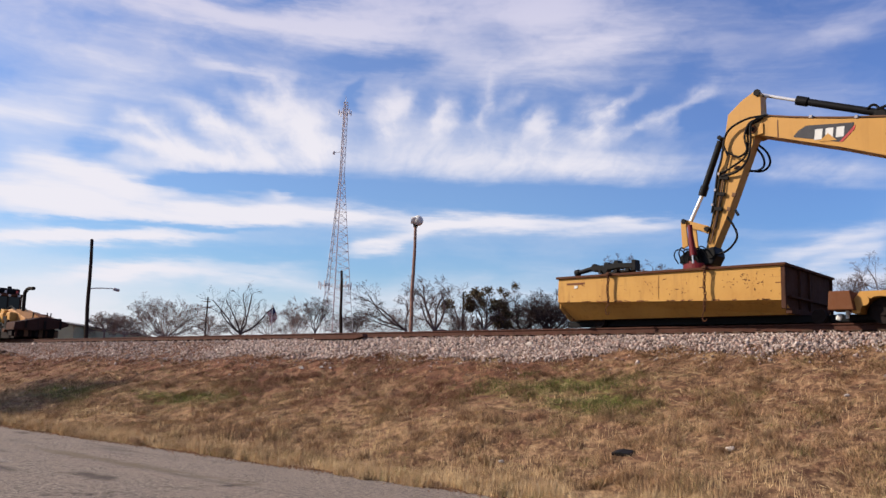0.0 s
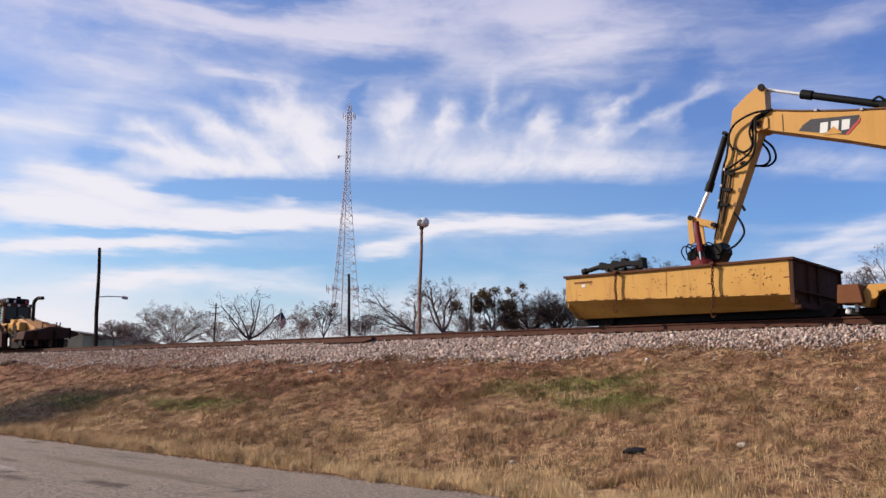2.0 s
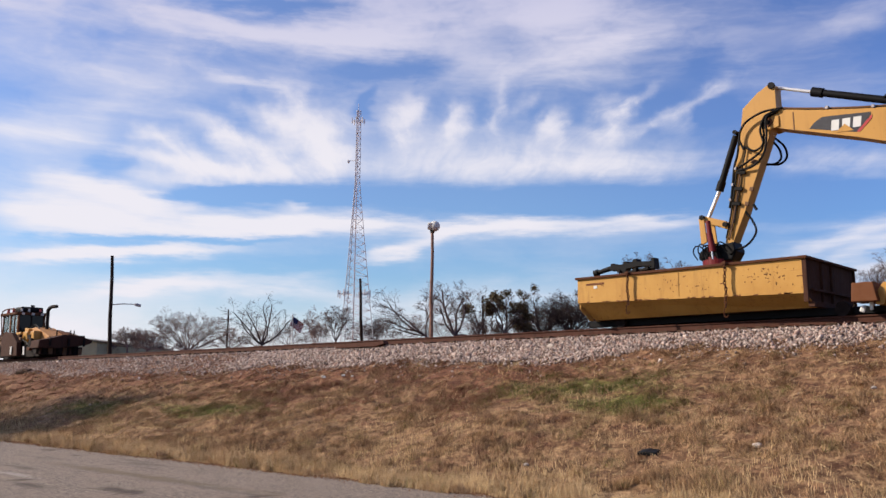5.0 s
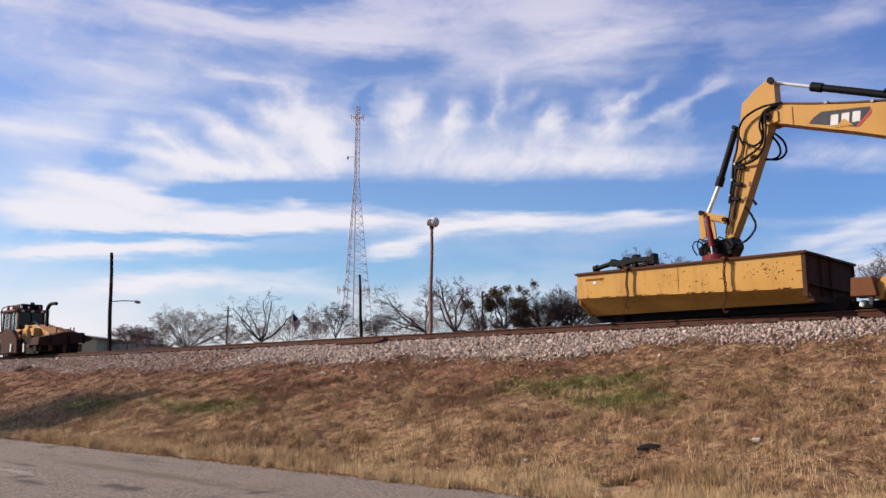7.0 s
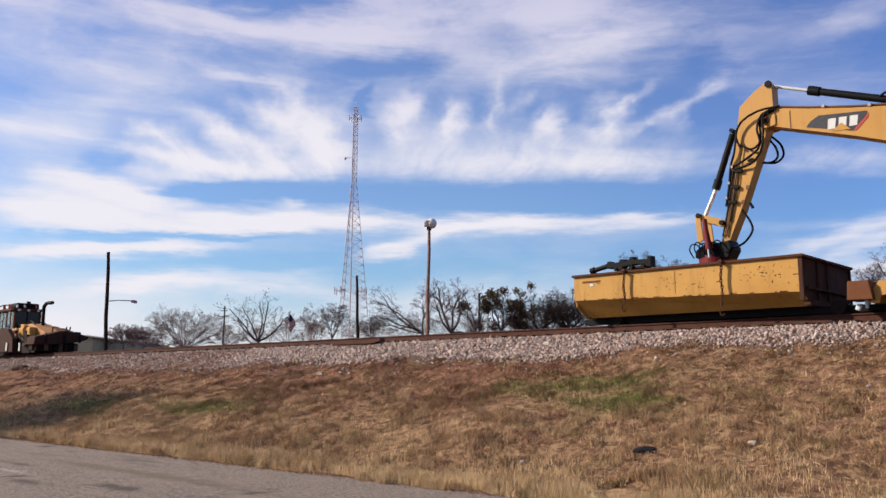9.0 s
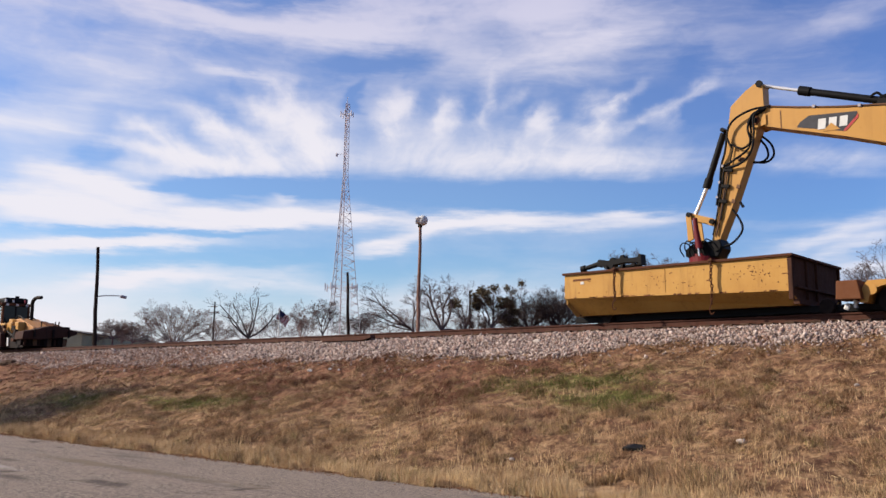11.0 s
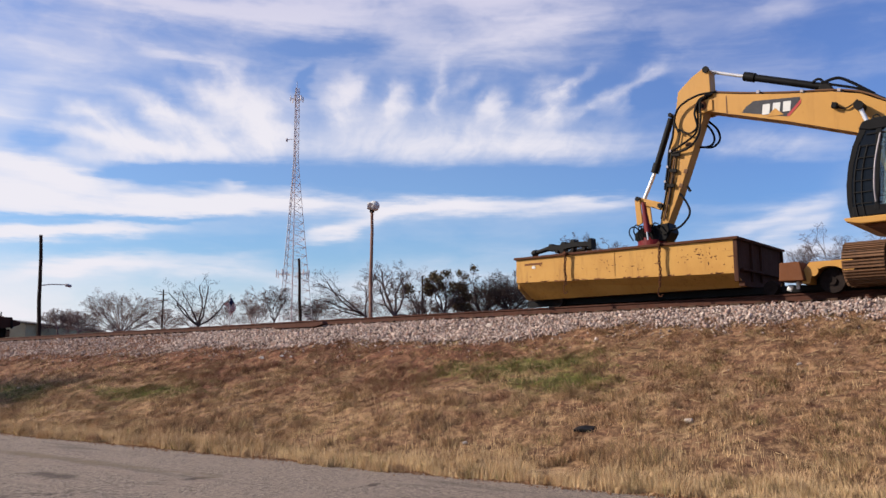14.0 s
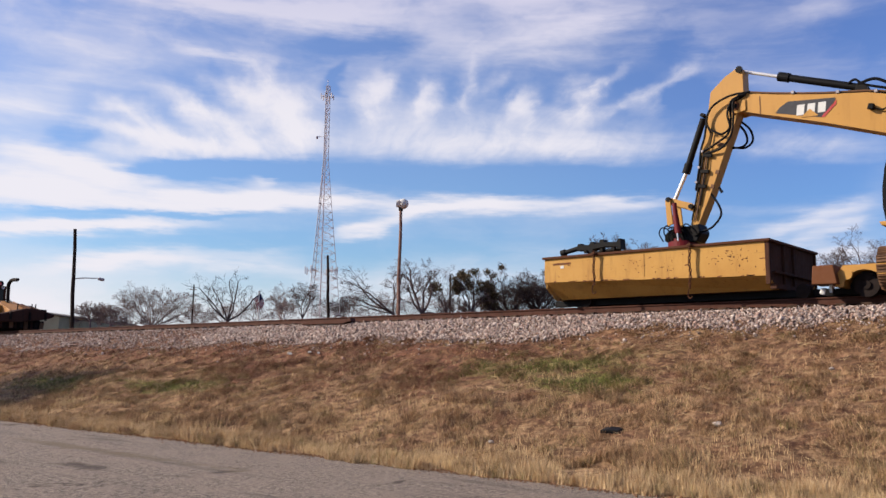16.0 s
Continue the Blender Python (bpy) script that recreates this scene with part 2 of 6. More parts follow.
def turf_colour(g, pos, island):
    """Winter turf: straw, brown thatch higher up the bank, a few green patches."""
    s = g.n("ShaderNodeSeparateXYZ", Vector=pos)
    x, y = s.outputs[0], s.outputs[1]
    big = g.noise(pos, 0.45, 5.0, 0.6)
    mid = g.noise(pos, 1.7, 5.0, 0.62)
    fine = g.noise(pos, 22.0, 4.0, 0.6)
    pick = island if island is not None else fine
    straw = g.mix(pick, rgb(216, 174, 124), rgb(255, 226, 180))
    tan = g.mix(pick, rgb(128, 94, 66), rgb(246, 204, 156))
    brown = g.mix(pick, rgb(90, 56, 44), rgb(210, 154, 122))
    green = g.mix(pick, rgb(70, 92, 34), rgb(146, 156, 72))
    up = g.ramp(g.math("ADD", y, g.math("MULTIPLY", g.math("SUBTRACT", big, 0.5), 12.0)), 12.4, 16.2)
    up = g.math("MULTIPLY", up, g.ramp(x, -13.0, -9.0, 1.0, 0.35))
    col = g.mix(up, tan, brown)
    col = g.mix(g.ramp(mid, 0.50, 0.70, 0.0, 0.7), col, tan)
    col = g.mix(g.ramp(mid, 0.46, 0.30, 0.0, 0.7), col, brown)
    col = g.mix(g.ramp(g.math("ADD", y, g.math("MULTIPLY", g.math("SUBTRACT", mid, 0.5), 2.0)), 11.0, 10.1), col, straw)
    acc = None
    for p in GREENS:
        q = patch(g, x, y, *p)
        acc = q if acc is None else g.math("MAXIMUM", acc, q)
    acc = g.math("ADD", g.math("MULTIPLY", acc, 0.85), g.math("MULTIPLY", g.math("SUBTRACT", mid, 0.52), 1.5))
    other = g.math("FRACT", g.math("MULTIPLY", pick, 13.7)) if island is not None else 0.45
    col = g.mix(g.ramp(g.math("SUBTRACT", acc, other), -0.35, 0.22, 0.0, 0.9), col, green)
    thatch = g.noise(g.n("ShaderNodeVectorMath", op="MULTIPLY", i0=pos, i1=(0.55, 1.9, 1.9)).outputs[0], 1.3, 6.0, 0.7)
    col = g.mix(g.ramp(thatch, 0.52, 0.66, 0.0, 0.55), col, brown)
    col = g.mix(g.ramp(thatch, 0.46, 0.34, 0.0, 0.40), col, straw)
    clod = g.noise(pos, 4.5, 5.0, 0.65)
    col = g.mix(g.ramp(clod, 0.52, 0.36, 0.0, 0.62), col, rgb(84, 58, 44))
    return col, fine


def turf_ground(g, pos):
    col, fine = turf_colour(g, pos, None)
    clod = g.noise(pos, 6.0, 6.0, 0.7)
    col = g.mix(g.ramp(clod, 0.38, 0.62, 0.85, 0.2), col, rgb(84, 56, 44))
    return col, (g.noise(pos, 14.0, 6.0, 0.7), 0.9, 0.06), None


def turf_blades(g, pos):
    island = g.n("ShaderNodeNewGeometry").outputs["Random Per Island"]
    col, fine = turf_colour(g, pos, island)
    return col, None, None


# dirt and worn spots on the road: place, half sizes, colour
ROAD_MARKS = [(-12.6, 6.45, 1.0, 0.30, (70, 56, 48)), (-16.3, 6.3, 1.2, 0.16, (206, 196, 186)), (-14.3, 5.8, 0.8, 0.25, (84, 70, 62)), (-17.8, 6.9, 1.2, 0.2, (96, 84, 78)), (-14.5, 7.7, 4.5, 0.30, (140, 120, 96)), (-19.6, 8.85, 0.22, 0.12, (50, 44, 42))]


def asphalt(g, pos):
    grit = g.noise(pos, 60.0, 3.0, 0.8)
    mid = g.noise(pos, 14.0, 6.0, 0.8)
    soft = g.noise(pos, 1.6, 5.0, 0.6)
    lane = g.noise(g.n("ShaderNodeVectorMath", op="MULTIPLY", i0=pos, i1=(0.22, 1.5, 1.0)).outputs[0], 1.0, 5.0, 0.6)
    col = g.mix(g.ramp(g.math("ADD", g.math("MULTIPLY", grit, 0.5), g.math("MULTIPLY", mid, 0.5)), 0.40, 0.60), rgb(76, 66, 60), rgb(212, 193, 174))
    col = g.mix(g.ramp(soft, 0.42, 0.66, 0.0, 0.5), col, rgb(180, 162, 146))
    col = g.mix(g.ramp(lane, 0.55, 0.70, 0.0, 0.55), col, rgb(98, 88, 82))
    stain = g.noise(pos, 0.8, 7.0, 0.75, 0.5)
    col = g.mix(g.ramp(stain, 0.60, 0.66, 0.0, 0.8), col, rgb(76, 62, 54))
    s = g.n("ShaderNodeSeparateXYZ", Vector=pos)
    for cx, cy, rx, ry, tone in ROAD_MARKS:
        q = g.math("ADD", patch(g, s.outputs[0], s.outputs[1], cx, cy, rx, ry), g.math("MULTIPLY", g.math("SUBTRACT", stain, 0.5), 2.2))
        q = g.math("ADD", q, g.math("MULTIPLY", g.math("SUBTRACT", mid, 0.5), 2.4))
        col = g.mix(g.ramp(q, 0.50, 0.95, 0.0, 0.75), col, rgb(*tone))
    return col, (g.math("ADD", grit, mid), 1.0, 0.03), None


def stone_mix(g, pos):
    r = g.n("ShaderNodeNewGeometry").outputs["Random Per Island"]
    f = g.noise(pos, 30.0, 4.0)
    col = g.mix(r, rgb(96, 80, 76), rgb(244, 226, 214))
    col = g.mix(g.ramp(g.math("FRACT", g.math("MULTIPLY", r, 7.3)), 0.55, 0.9, 0.0, 0.6), col, rgb(190, 146, 128))
    return g.mix(g.math("MULTIPLY", f, 0.4), col, rgb(120, 96, 84)), (f, 0.3, 0.01), None


M = {}
M["turf"] = surface("turf", turf_ground, 0.95, 0.0, 0.1)
M["blades"] = surface("dry_grass", turf_blades, 0.8, 0.0, 0.2)
M["asphalt"] = surface("asphalt", asphalt, 0.9, 0.0, 0.3)
M["ballast"] = surface("ballast", stone_mix, 0.9, 0.0, 0.2)
M["rail"] = paint("rusty_rail", rgb(88, 54, 42), rgb(56, 34, 28), rgb(134, 90, 66), 0.75, 0.7, 0.2)
M["tie"] = plain("tie_wood", rgb(86, 68, 56), 0.9, 0.0, 0.1, 0.4)
M["yellow"] = paint("machine_yellow", rgb(214, 160, 80), rgb(150, 104, 52), rgb(116, 72, 36), 0.42, 0.30)
M["tub"] = paint("tub_yellow", rgb(208, 158, 78), rgb(138, 96, 48), rgb(96, 52, 26), 0.6, 0.75)
M["tub_rust"] = paint("tub_rust", rgb(96, 58, 38), rgb(56, 34, 26), rgb(150, 92, 50), 0.8, 0.8, 0.2)
def tub_side(g, pos):
    """Scraped yellow paint: rust chips in clusters, grey grime in soft runs."""
    big = g.noise(pos, 0.9, 5.0, 0.6)
    fine = g.noise(pos, 16.0, 8.0, 0.7)
    long = g.noise(g.n("ShaderNodeVectorMath", op="MULTIPLY", i0=pos, i1=(1.2, 1.0, 16.0)).outputs[0], 1.0, 7.0, 0.7)
    run = g.noise(g.n("ShaderNodeVectorMath", op="MULTIPLY", i0=pos, i1=(7.0, 7.0, 0.8)).outputs[0], 1.0, 6.0, 0.65)
    col = g.mix(g.ramp(big, 0.32, 0.70, 0.0, 0.55), rgb(214, 164, 84), rgb(184, 130, 58))
    col = g.mix(g.ramp(run, 0.50, 0.76, 0.0, 0.45), col, rgb(132, 92, 50))
    col = g.mix(g.ramp(long, 0.60, 0.74, 0.0, 0.50), col, rgb(120, 78, 42))
    chips = g.math("ADD", fine, g.math("MULTIPLY", g.math("SUBTRACT", big, 0.5), 0.5))
    col = g.mix(g.ramp(chips, 0.66, 0.70, 0.0, 0.85), col, rgb(96, 54, 30))
    return col, (fine, 0.15, 0.01), g.ramp(fine, 0.2, 0.8, 0.5, 0.8)


M["tub"] = surface("tub_yellow", tub_side, 0.6, 0.0, 0.25)
# rust, darkened so the shade on the end away from the sun is in the colour
M["tub_end"] = paint("shaded_rust_end", rgb(88, 60, 48), rgb(40, 28, 26), rgb(128, 86, 52), 0.85, 0.9, 0.15)
M["inner"] = plain("tub_inside", rgb(70, 46, 34), 0.9)
M["black"] = plain("black_rubber", rgb(17, 17, 20), 0.6, 0.0, 0.12)
M["steel_dark"] = plain("dark_steel", rgb(26, 24, 24), 0.65, 0.0, 0.12)
M["chrome"] = plain("chrome_rod", rgb(255, 255, 255), 0.25, 0.45, 0.6, 0.03)
M["red"] = paint("red_paint", rgb(116, 14, 22), rgb(90, 22, 22), rgb(60, 20, 18), 0.45, 0.5)
M["shoe"] = paint("track_steel", rgb(126, 92, 66), rgb(76, 54, 40), rgb(150, 122, 98), 0.7, 0.8)
M["brown"] = paint("brown_box", rgb(122, 74, 42), rgb(86, 52, 30), rgb(70, 40, 26), 0.7, 0.7)
M["white"] = plain("white_paint", rgb(232, 232, 228), 0.5, 0, 0.4, 0.06)
M["wood"] = plain("pole_wood", rgb(150, 118, 104), 0.9, 0, 0.1, 0.3, 3.0)
M["wood_dark"] = plain("dark_pole_wood", rgb(54, 44, 40), 0.9, 0, 0.1, 0.3, 3.0)
M["bark"] = plain("bark", rgb(112, 98, 97), 0.95, 0, 0.1, 0.3, 2.0)
M["bark_dark"] = plain("dark_bark", rgb(88, 78, 78), 0.95, 0, 0.1, 0.3, 2.0)
M["bark_pale"] = plain("pale_bark", rgb(146, 126, 122), 0.95, 0, 0.1, 0.25, 2.0)
M["leaf"] = plain("evergreen_leaf", rgb(100, 88, 66), 0.8, 0, 0.15, 0.4, 1.2)
M["galv"] = plain("galvanised", rgb(176, 170, 176), 0.6, 0.1, 0.4, 0.15)
M["tower_grey"] = plain("tower_grey", rgb(224, 218, 222), 0.6, 0.0, 0.3, 0.1)
M["tower_red"] = plain("tower_red", rgb(218, 198, 202), 0.6)
M["olive"] = plain("olive_wall", rgb(196, 192, 156), 0.8, 0, 0.3, 0.1, 0.5)
M["roof"] = plain("roof_metal", rgb(120, 112, 96), 0.6, 0.2)

M["badge"] = plain("badge_grey", rgb(52, 50, 54), 0.4)
M["stripe_red"] = plain("stripe_red", rgb(206, 70, 66), 0.4)
M["brass"] = plain("vent_yellow", rgb(196, 160, 70), 0.5)
M["orange"] = paint("faded_orange", rgb(206, 150, 92), rgb(120, 74, 46), rgb(80, 54, 40), 0.55, 0.8)
M["soot"] = plain("sooty_steel", rgb(38, 30, 28), 0.75, 0.0, 0.12, 0.4)
M["rust_dark"] = paint("dark_rust", rgb(74, 46, 36), rgb(44, 30, 26), rgb(116, 76, 52), 0.8, 0.8, 0.2)
M["smoke"] = plain("smoked_glass", rgb(14, 16, 20), 0.15, 0.0, 0.25, 0.1)
M["stalk"] = plain("pale_stalk", rgb(240, 206, 154), 0.8, 0.0, 0.2, 0.3, 2.0)
M["dirt"] = plain("road_dirt", rgb(150, 112, 84), 0.95, 0.0, 0.1, 0.4, 5.0)
M["stem"] = plain("dead_stem", rgb(206, 182, 140), 0.8, 0.0, 0.2, 0.2, 3.0)
M["pale_stone"] = plain("pale_stone", rgb(206, 194, 182), 0.9, 0.0, 0.2, 0.15, 8.0)
M["flag_red"] = plain("flag_red", rgb(170, 40, 50), 0.8, 0.0, 0.2, 0.1)
M["flag_blue"] = plain("flag_blue", rgb(40, 48, 92), 0.8, 0.0, 0.2, 0.1)


def glass(name, tint):
    m = bpy.data.materials.new(name)
    m.use_nodes = True
    g = Nodes(m.node_tree)
    out = g.n("ShaderNodeOutputMaterial")
    b = g.n("ShaderNodeBsdfPrincipled", Roughness=0.05)
    b.inputs["Base Color"].default_value = tint
    b.inputs["Transmission Weight"].default_value = 0.9
    b.inputs["IOR"].default_value = 1.45
    g.put(out.inputs[0], b)
    return m


M["glass"] = glass("tinted_glass", (0.55, 0.75, 0.80, 1.0))


# ---- mesh helpers ----
def link(name, bm, material, parent=None, label="", smooth=False):
    me = bpy.data.meshes.new(name)
    bmesh.ops.recalc_face_normals(bm, faces=bm.faces)
    bm.to_mesh(me)
    bm.free()
    me.materials.append(M[material])
    if smooth:
        for p in me.polygons:
            p.use_smooth = True
    ob = new(name, me)
    if parent is not None:
        ob.parent = parent
    if label:
        ob["label"] = label
    return ob


def part(name, bm, material, parent, label="", smooth=False):
    return link(name, bm, material, parent, label, smooth)


def thing(name, label, category, at=(0, 0, 0), turn=0.0, group="", kind=""):
    ob = new(name)
    ob.empty_display_size = 0.2
    ob.matrix_basis = pose(*at, 0, 0, turn)
    return tagged(ob, label, category, group, kind)


def box(bm, c, s, turn=(0, 0, 0), bevel=0.0):
    r = bmesh.ops.create_cube(bm, size=1.0, matrix=pose(*c, *turn) @ Matrix.Diagonal((*s, 1)))
    if bevel:
        es = {e for v in r["verts"] for e in v.link_edges}
        bmesh.ops.bevel(bm, geom=list(es), offset=bevel, segments=2, affect="EDGES", profile=0.5)
    return bm


def rod(bm, a, b, r0, r1=None, seg=12):
    """A round bar from a to b."""
    a, b = Vector(a), Vector(b)
    d = b - a
    m = Matrix.Translation((a + b) / 2) @ d.to_track_quat("Z", "Y").to_matrix().to_4x4()
    bmesh.ops.create_cone(bm, cap_ends=True, segments=seg, radius1=r0, radius2=r0 if r1 is None else r1, depth=d.length, matrix=m)
    return bm


def slab(bm, outline, y0, y1, bevel=0.0):
    """A plate with this outline in x and z, from y0 to y1."""
    lo = [bm.verts.new((x, y0, z)) for x, z in outline]
    hi = [bm.verts.new((x, y1, z)) for x, z in outline]
    fs = [bm.faces.new(lo), bm.faces.new(hi[::-1])]
    n = len(outline)
    for i in range(n):
        fs.append(bm.faces.new((lo[i], hi[i], hi[(i + 1) % n], lo[(i + 1) % n])))
    if bevel:
        es = {e for f in fs[:2] for e in f.edges}
        bmesh.ops.bevel(bm, geom=list(es), offset=bevel, segments=2, affect="EDGES", profile=0.5)
    return bm


def hose(bm, pts, r, seg=6, steps=8):
    """A bent pipe through these points."""
    ps = [Vector(p) for p in pts]
    ps = [ps[0] * 2 - ps[1]] + ps + [ps[-1] * 2 - ps[-2]]
    line = []
    for i in range(1, len(ps) - 2):
        for k in range(steps):
            t = k / steps
            a, b, c, d = ps[i - 1:i + 3]
            line.append(0.5 * (2 * b + (c - a) * t + (2 * a - 5 * b + 4 * c - d) * t * t + (3 * b - a - 3 * c + d) * t ** 3))
    line.append(ps[-2])
    rings = []
    up = Vector((0.31, 0.91, 0.27))
    for i, p in enumerate(line):
        t = (line[min(i + 1, len(line) - 1)] - line[max(i - 1, 0)]).normalized()
        u = t.cross(up).normalized()
        v = t.cross(u)
        rings.append([bm.verts.new(p + r * (math.cos(k * math.tau / seg) * u + math.sin(k * math.tau / seg) * v)) for k in range(seg)])
    for a, b in zip(rings, rings[1:]):
        for k in range(seg):
            bm.faces.new((a[k], a[(k + 1) % seg], b[(k + 1) % seg], b[k]))
    bm.faces.new(rings[0]), bm.faces.new(rings[-1][::-1])
    return bm


def B():
    return bmesh.new()


# ---- ground ----
RAIL_Z, TRACK_Y = 3.03, 20.47
PROFILE = [(-3000, -1.0), (-60, -0.3), (-12, -0.02), (9.2, -0.02), (9.8, 0.0), (10.6, 0.12), (12.0, 0.50), (14.0, 1.08), (16.0, 1.72), (17.4, 2.16), (17.8, 2.31), (18.75, 2.705), (19.1, 2.74), (21.8, 2.74), (22.2, 2.72), (23.4, 2.2), (26.0, 2.3), (40, 3.9), (60, 5.3), (100, 8.1), (160, 11.0), (400, 14.0), (3000, 14.0)]


def bank(y):
    for (a, za), (b, zb) in zip(PROFILE, PROFILE[1:]):
        if y <= b:
            return za + (zb - za) * (y - a) / (b - a)
    return PROFILE[-1][1]


def ground_z(x, y):
    z = bank(y)
    if 9.7 < y < 18.2:
        k = min(1.0, (y - 9.7) / 1.5, (18.2 - y) / 0.7)
        z += k * (0.16 * noise.noise((x * 0.33, y * 0.5, 0.0)) + 0.08 * noise.noise((x * 1.3, y * 1.5, 3.0)) + 0.045 * noise.noise((x * 3.2, y * 3.6, 5.0)))
    return z


def make_ground():
    xs = [-3000, -800, -300, -150, -100, -75, -60, -50] + [-45 + 0.8 * i for i in range(19)] + [-29.5 + 0.14 * i for i in range(230)] + [4, 8, 15, 30, 80, 300, 3000]
    ys = [-3000, -600, -150, -60, -30, -12, 0, 5, 8, 9.2] + [9.5 + 0.125 * i for i in range(73)] + [18.75, 19.1, 21.8, 22.2, 23.4, 26, 30, 40, 60, 100, 200, 600, 3000]
    verts = [(x, y, ground_z(x, y)) for y in ys for x in xs]
    n = len(xs)
    faces = [(j * n + i, j * n + i + 1, (j + 1) * n + i + 1, (j + 1) * n + i) for j in range(len(ys) - 1) for i in range(n - 1)]
    me = bpy.data.meshes.new("ground")
    me.from_pydata(verts, [], faces)
    me.materials.append(M["turf"])
    for p in me.polygons:
        p.use_smooth = True
    tagged(new("ground", me), "brown winter turf on a railway embankment", "ground", kind="structure")


make_ground()


def make_road():
    bm = B()
    xs = [-400, -200, -120, -80] + [-60 + 0.5 * i for i in range(150)] + [30, 60, 120, 400]
    top, low = [], []
    for x in xs:
        e = 9.72 + 0.22 * noise.noise((x * 0.35, 1.0, 0.0)) + 0.10 * noise.noise((x * 1.7, 2.0, 0.0))
        row = [(-4.5, 0.0), (2.5, 0.015), (e, 0.0), (e + 0.05, -0.06)]
        top.append([bm.verts.new((x, y, z)) for y, z in row])
    for a, b in zip(top, top[1:]):
        for k in range(3):
            bm.faces.new((a[k], b[k], b[k + 1], a[k + 1]))
    ob = link("road", bm, "asphalt")
    tagged(ob, "worn grey asphalt road with dark patches", "road", kind="structure")


make_road()


def rail_outline(y):
    h = [(-0.070, 0.0), (0.070, 0.0), (0.070, 0.012), (0.012, 0.035), (0.009, 0.130), (0.036, 0.142), (0.037, 0.170), (0.030, 0.176), (-0.030, 0.176), (-0.037, 0.170), (-0.036, 0.142), (-0.009, 0.130), (-0.012, 0.035), (-0.070, 0.012)]
    return [(y + a, RAIL_Z - 0.176 + b) for a, b in h]


# ---- railway track ----
def make_track():
    tr = thing("track", "rusty railway track on pale ballast", "railway track", kind="structure")
    for y in (TRACK_Y - 0.7175, TRACK_Y + 0.7175):
        bm = B()
        xs = [-420.0] + [-110.0 + 10.0 * k for k in range(12)] + [60.0]
        rings = [[bm.verts.new((x, yy + 0.004 * noise.noise((x, 0, 0)), zz + (0.012 * noise.noise((x * 0.09, 5.0, 0)) if x > -100 else 0))) for yy, zz in rail_outline(y)] for x in xs]
        n = len(rings[0])
        for a, b in zip(rings, rings[1:]):
            for i in range(n):
                bm.faces.new((a[i], a[(i + 1) % n], b[(i + 1) % n], b[i]))
        bm.faces.new(rings[0]), bm.faces.new(rings[-1][::-1])
        part("rail", bm, "rail", tr)
    proto = None
    for k in range(125):
        x = -63.0 + 0.5 * k
        if proto is None:
            bm = B()
            box(bm, (0, 0, 0), (0.22, 2.6, 0.17), bevel=0.012)
            ob = part("tie", bm, "tie", tr)
            proto = ob.data
        else:
            ob = new("tie", proto)
            ob.parent = tr
        ob.matrix_basis = pose(x + random.uniform(-0.04, 0.04), TRACK_Y + random.uniform(-0.06, 0.06), RAIL_Z - 0.176 - 0.087, 0, 0, random.uniform(-1.2, 1.2))


make_track()


def from_arrays(name, verts, tris, material):
    me = bpy.data.meshes.new(name)
    me.vertices.add(len(verts))
    me.vertices.foreach_set("co", np.asarray(verts, np.float32).ravel())
    me.loops.add(tris.size)
    me.loops.foreach_set("vertex_index", np.asarray(tris, np.int32).ravel())
    me.polygons.add(len(tris))
    me.polygons.foreach_set("loop_start", np.arange(0, tris.size, 3, dtype=np.int32))
    me.update(calc_edges=True)
    me.materials.append(M[material])
    return me


RNG = np.random.default_rng(4)


class Heights:
    """The bank's height on a fine grid, for many points at once."""
    x0, y0, step = -64.0, 9.0, 0.125
    nx, ny = 528, 112
    z = np.array([[ground_z(-64.0 + 0.125 * i, 9.0 + 0.125 * j) for i in range(528)] for j in range(112)])

    @classmethod
    def at(cls, x, y):
        fx = np.clip((x - cls.x0) / cls.step, 0, cls.nx - 1.001)
        fy = np.clip((y - cls.y0) / cls.step, 0, cls.ny - 1.001)
        i, j = fx.astype(int), fy.astype(int)
        u, v = fx - i, fy - j
        z = cls.z
        return (z[j, i] * (1 - u) + z[j, i + 1] * u) * (1 - v) + (z[j + 1, i] * (1 - u) + z[j + 1, i + 1] * u) * v


def field(x, y, cell, seed):
    """Smooth random values 0..1 over the plan."""
    r = np.random.default_rng(seed).random((400, 400))
    fx, fy = (x + 80) / cell, y / cell + 5
    i, j = fx.astype(int) % 398, fy.astype(int) % 398
    u, v = fx - np.floor(fx), fy - np.floor(fy)
    u, v = u * u * (3 - 2 * u), v * v * (3 - 2 * v)
    return (r[j, i] * (1 - u) + r[j, i + 1] * u) * (1 - v) + (r[j + 1, i] * (1 - u) + r[j + 1, i + 1] * u) * v


def toe(x):
    """Where the ballast gives way to the turf, along the line."""
    return np.interp(x, (-46, -30, -25, -20, -18, -16, -12.5, -11.6, -11.0, -10.0, -7.0, -5.0, -2.0), (16.95, 17.0, 17.2, 17.4, 17.65, 17.3, 17.05, 17.2, 17.65, 18.0, 17.85, 18.05, 18.1))


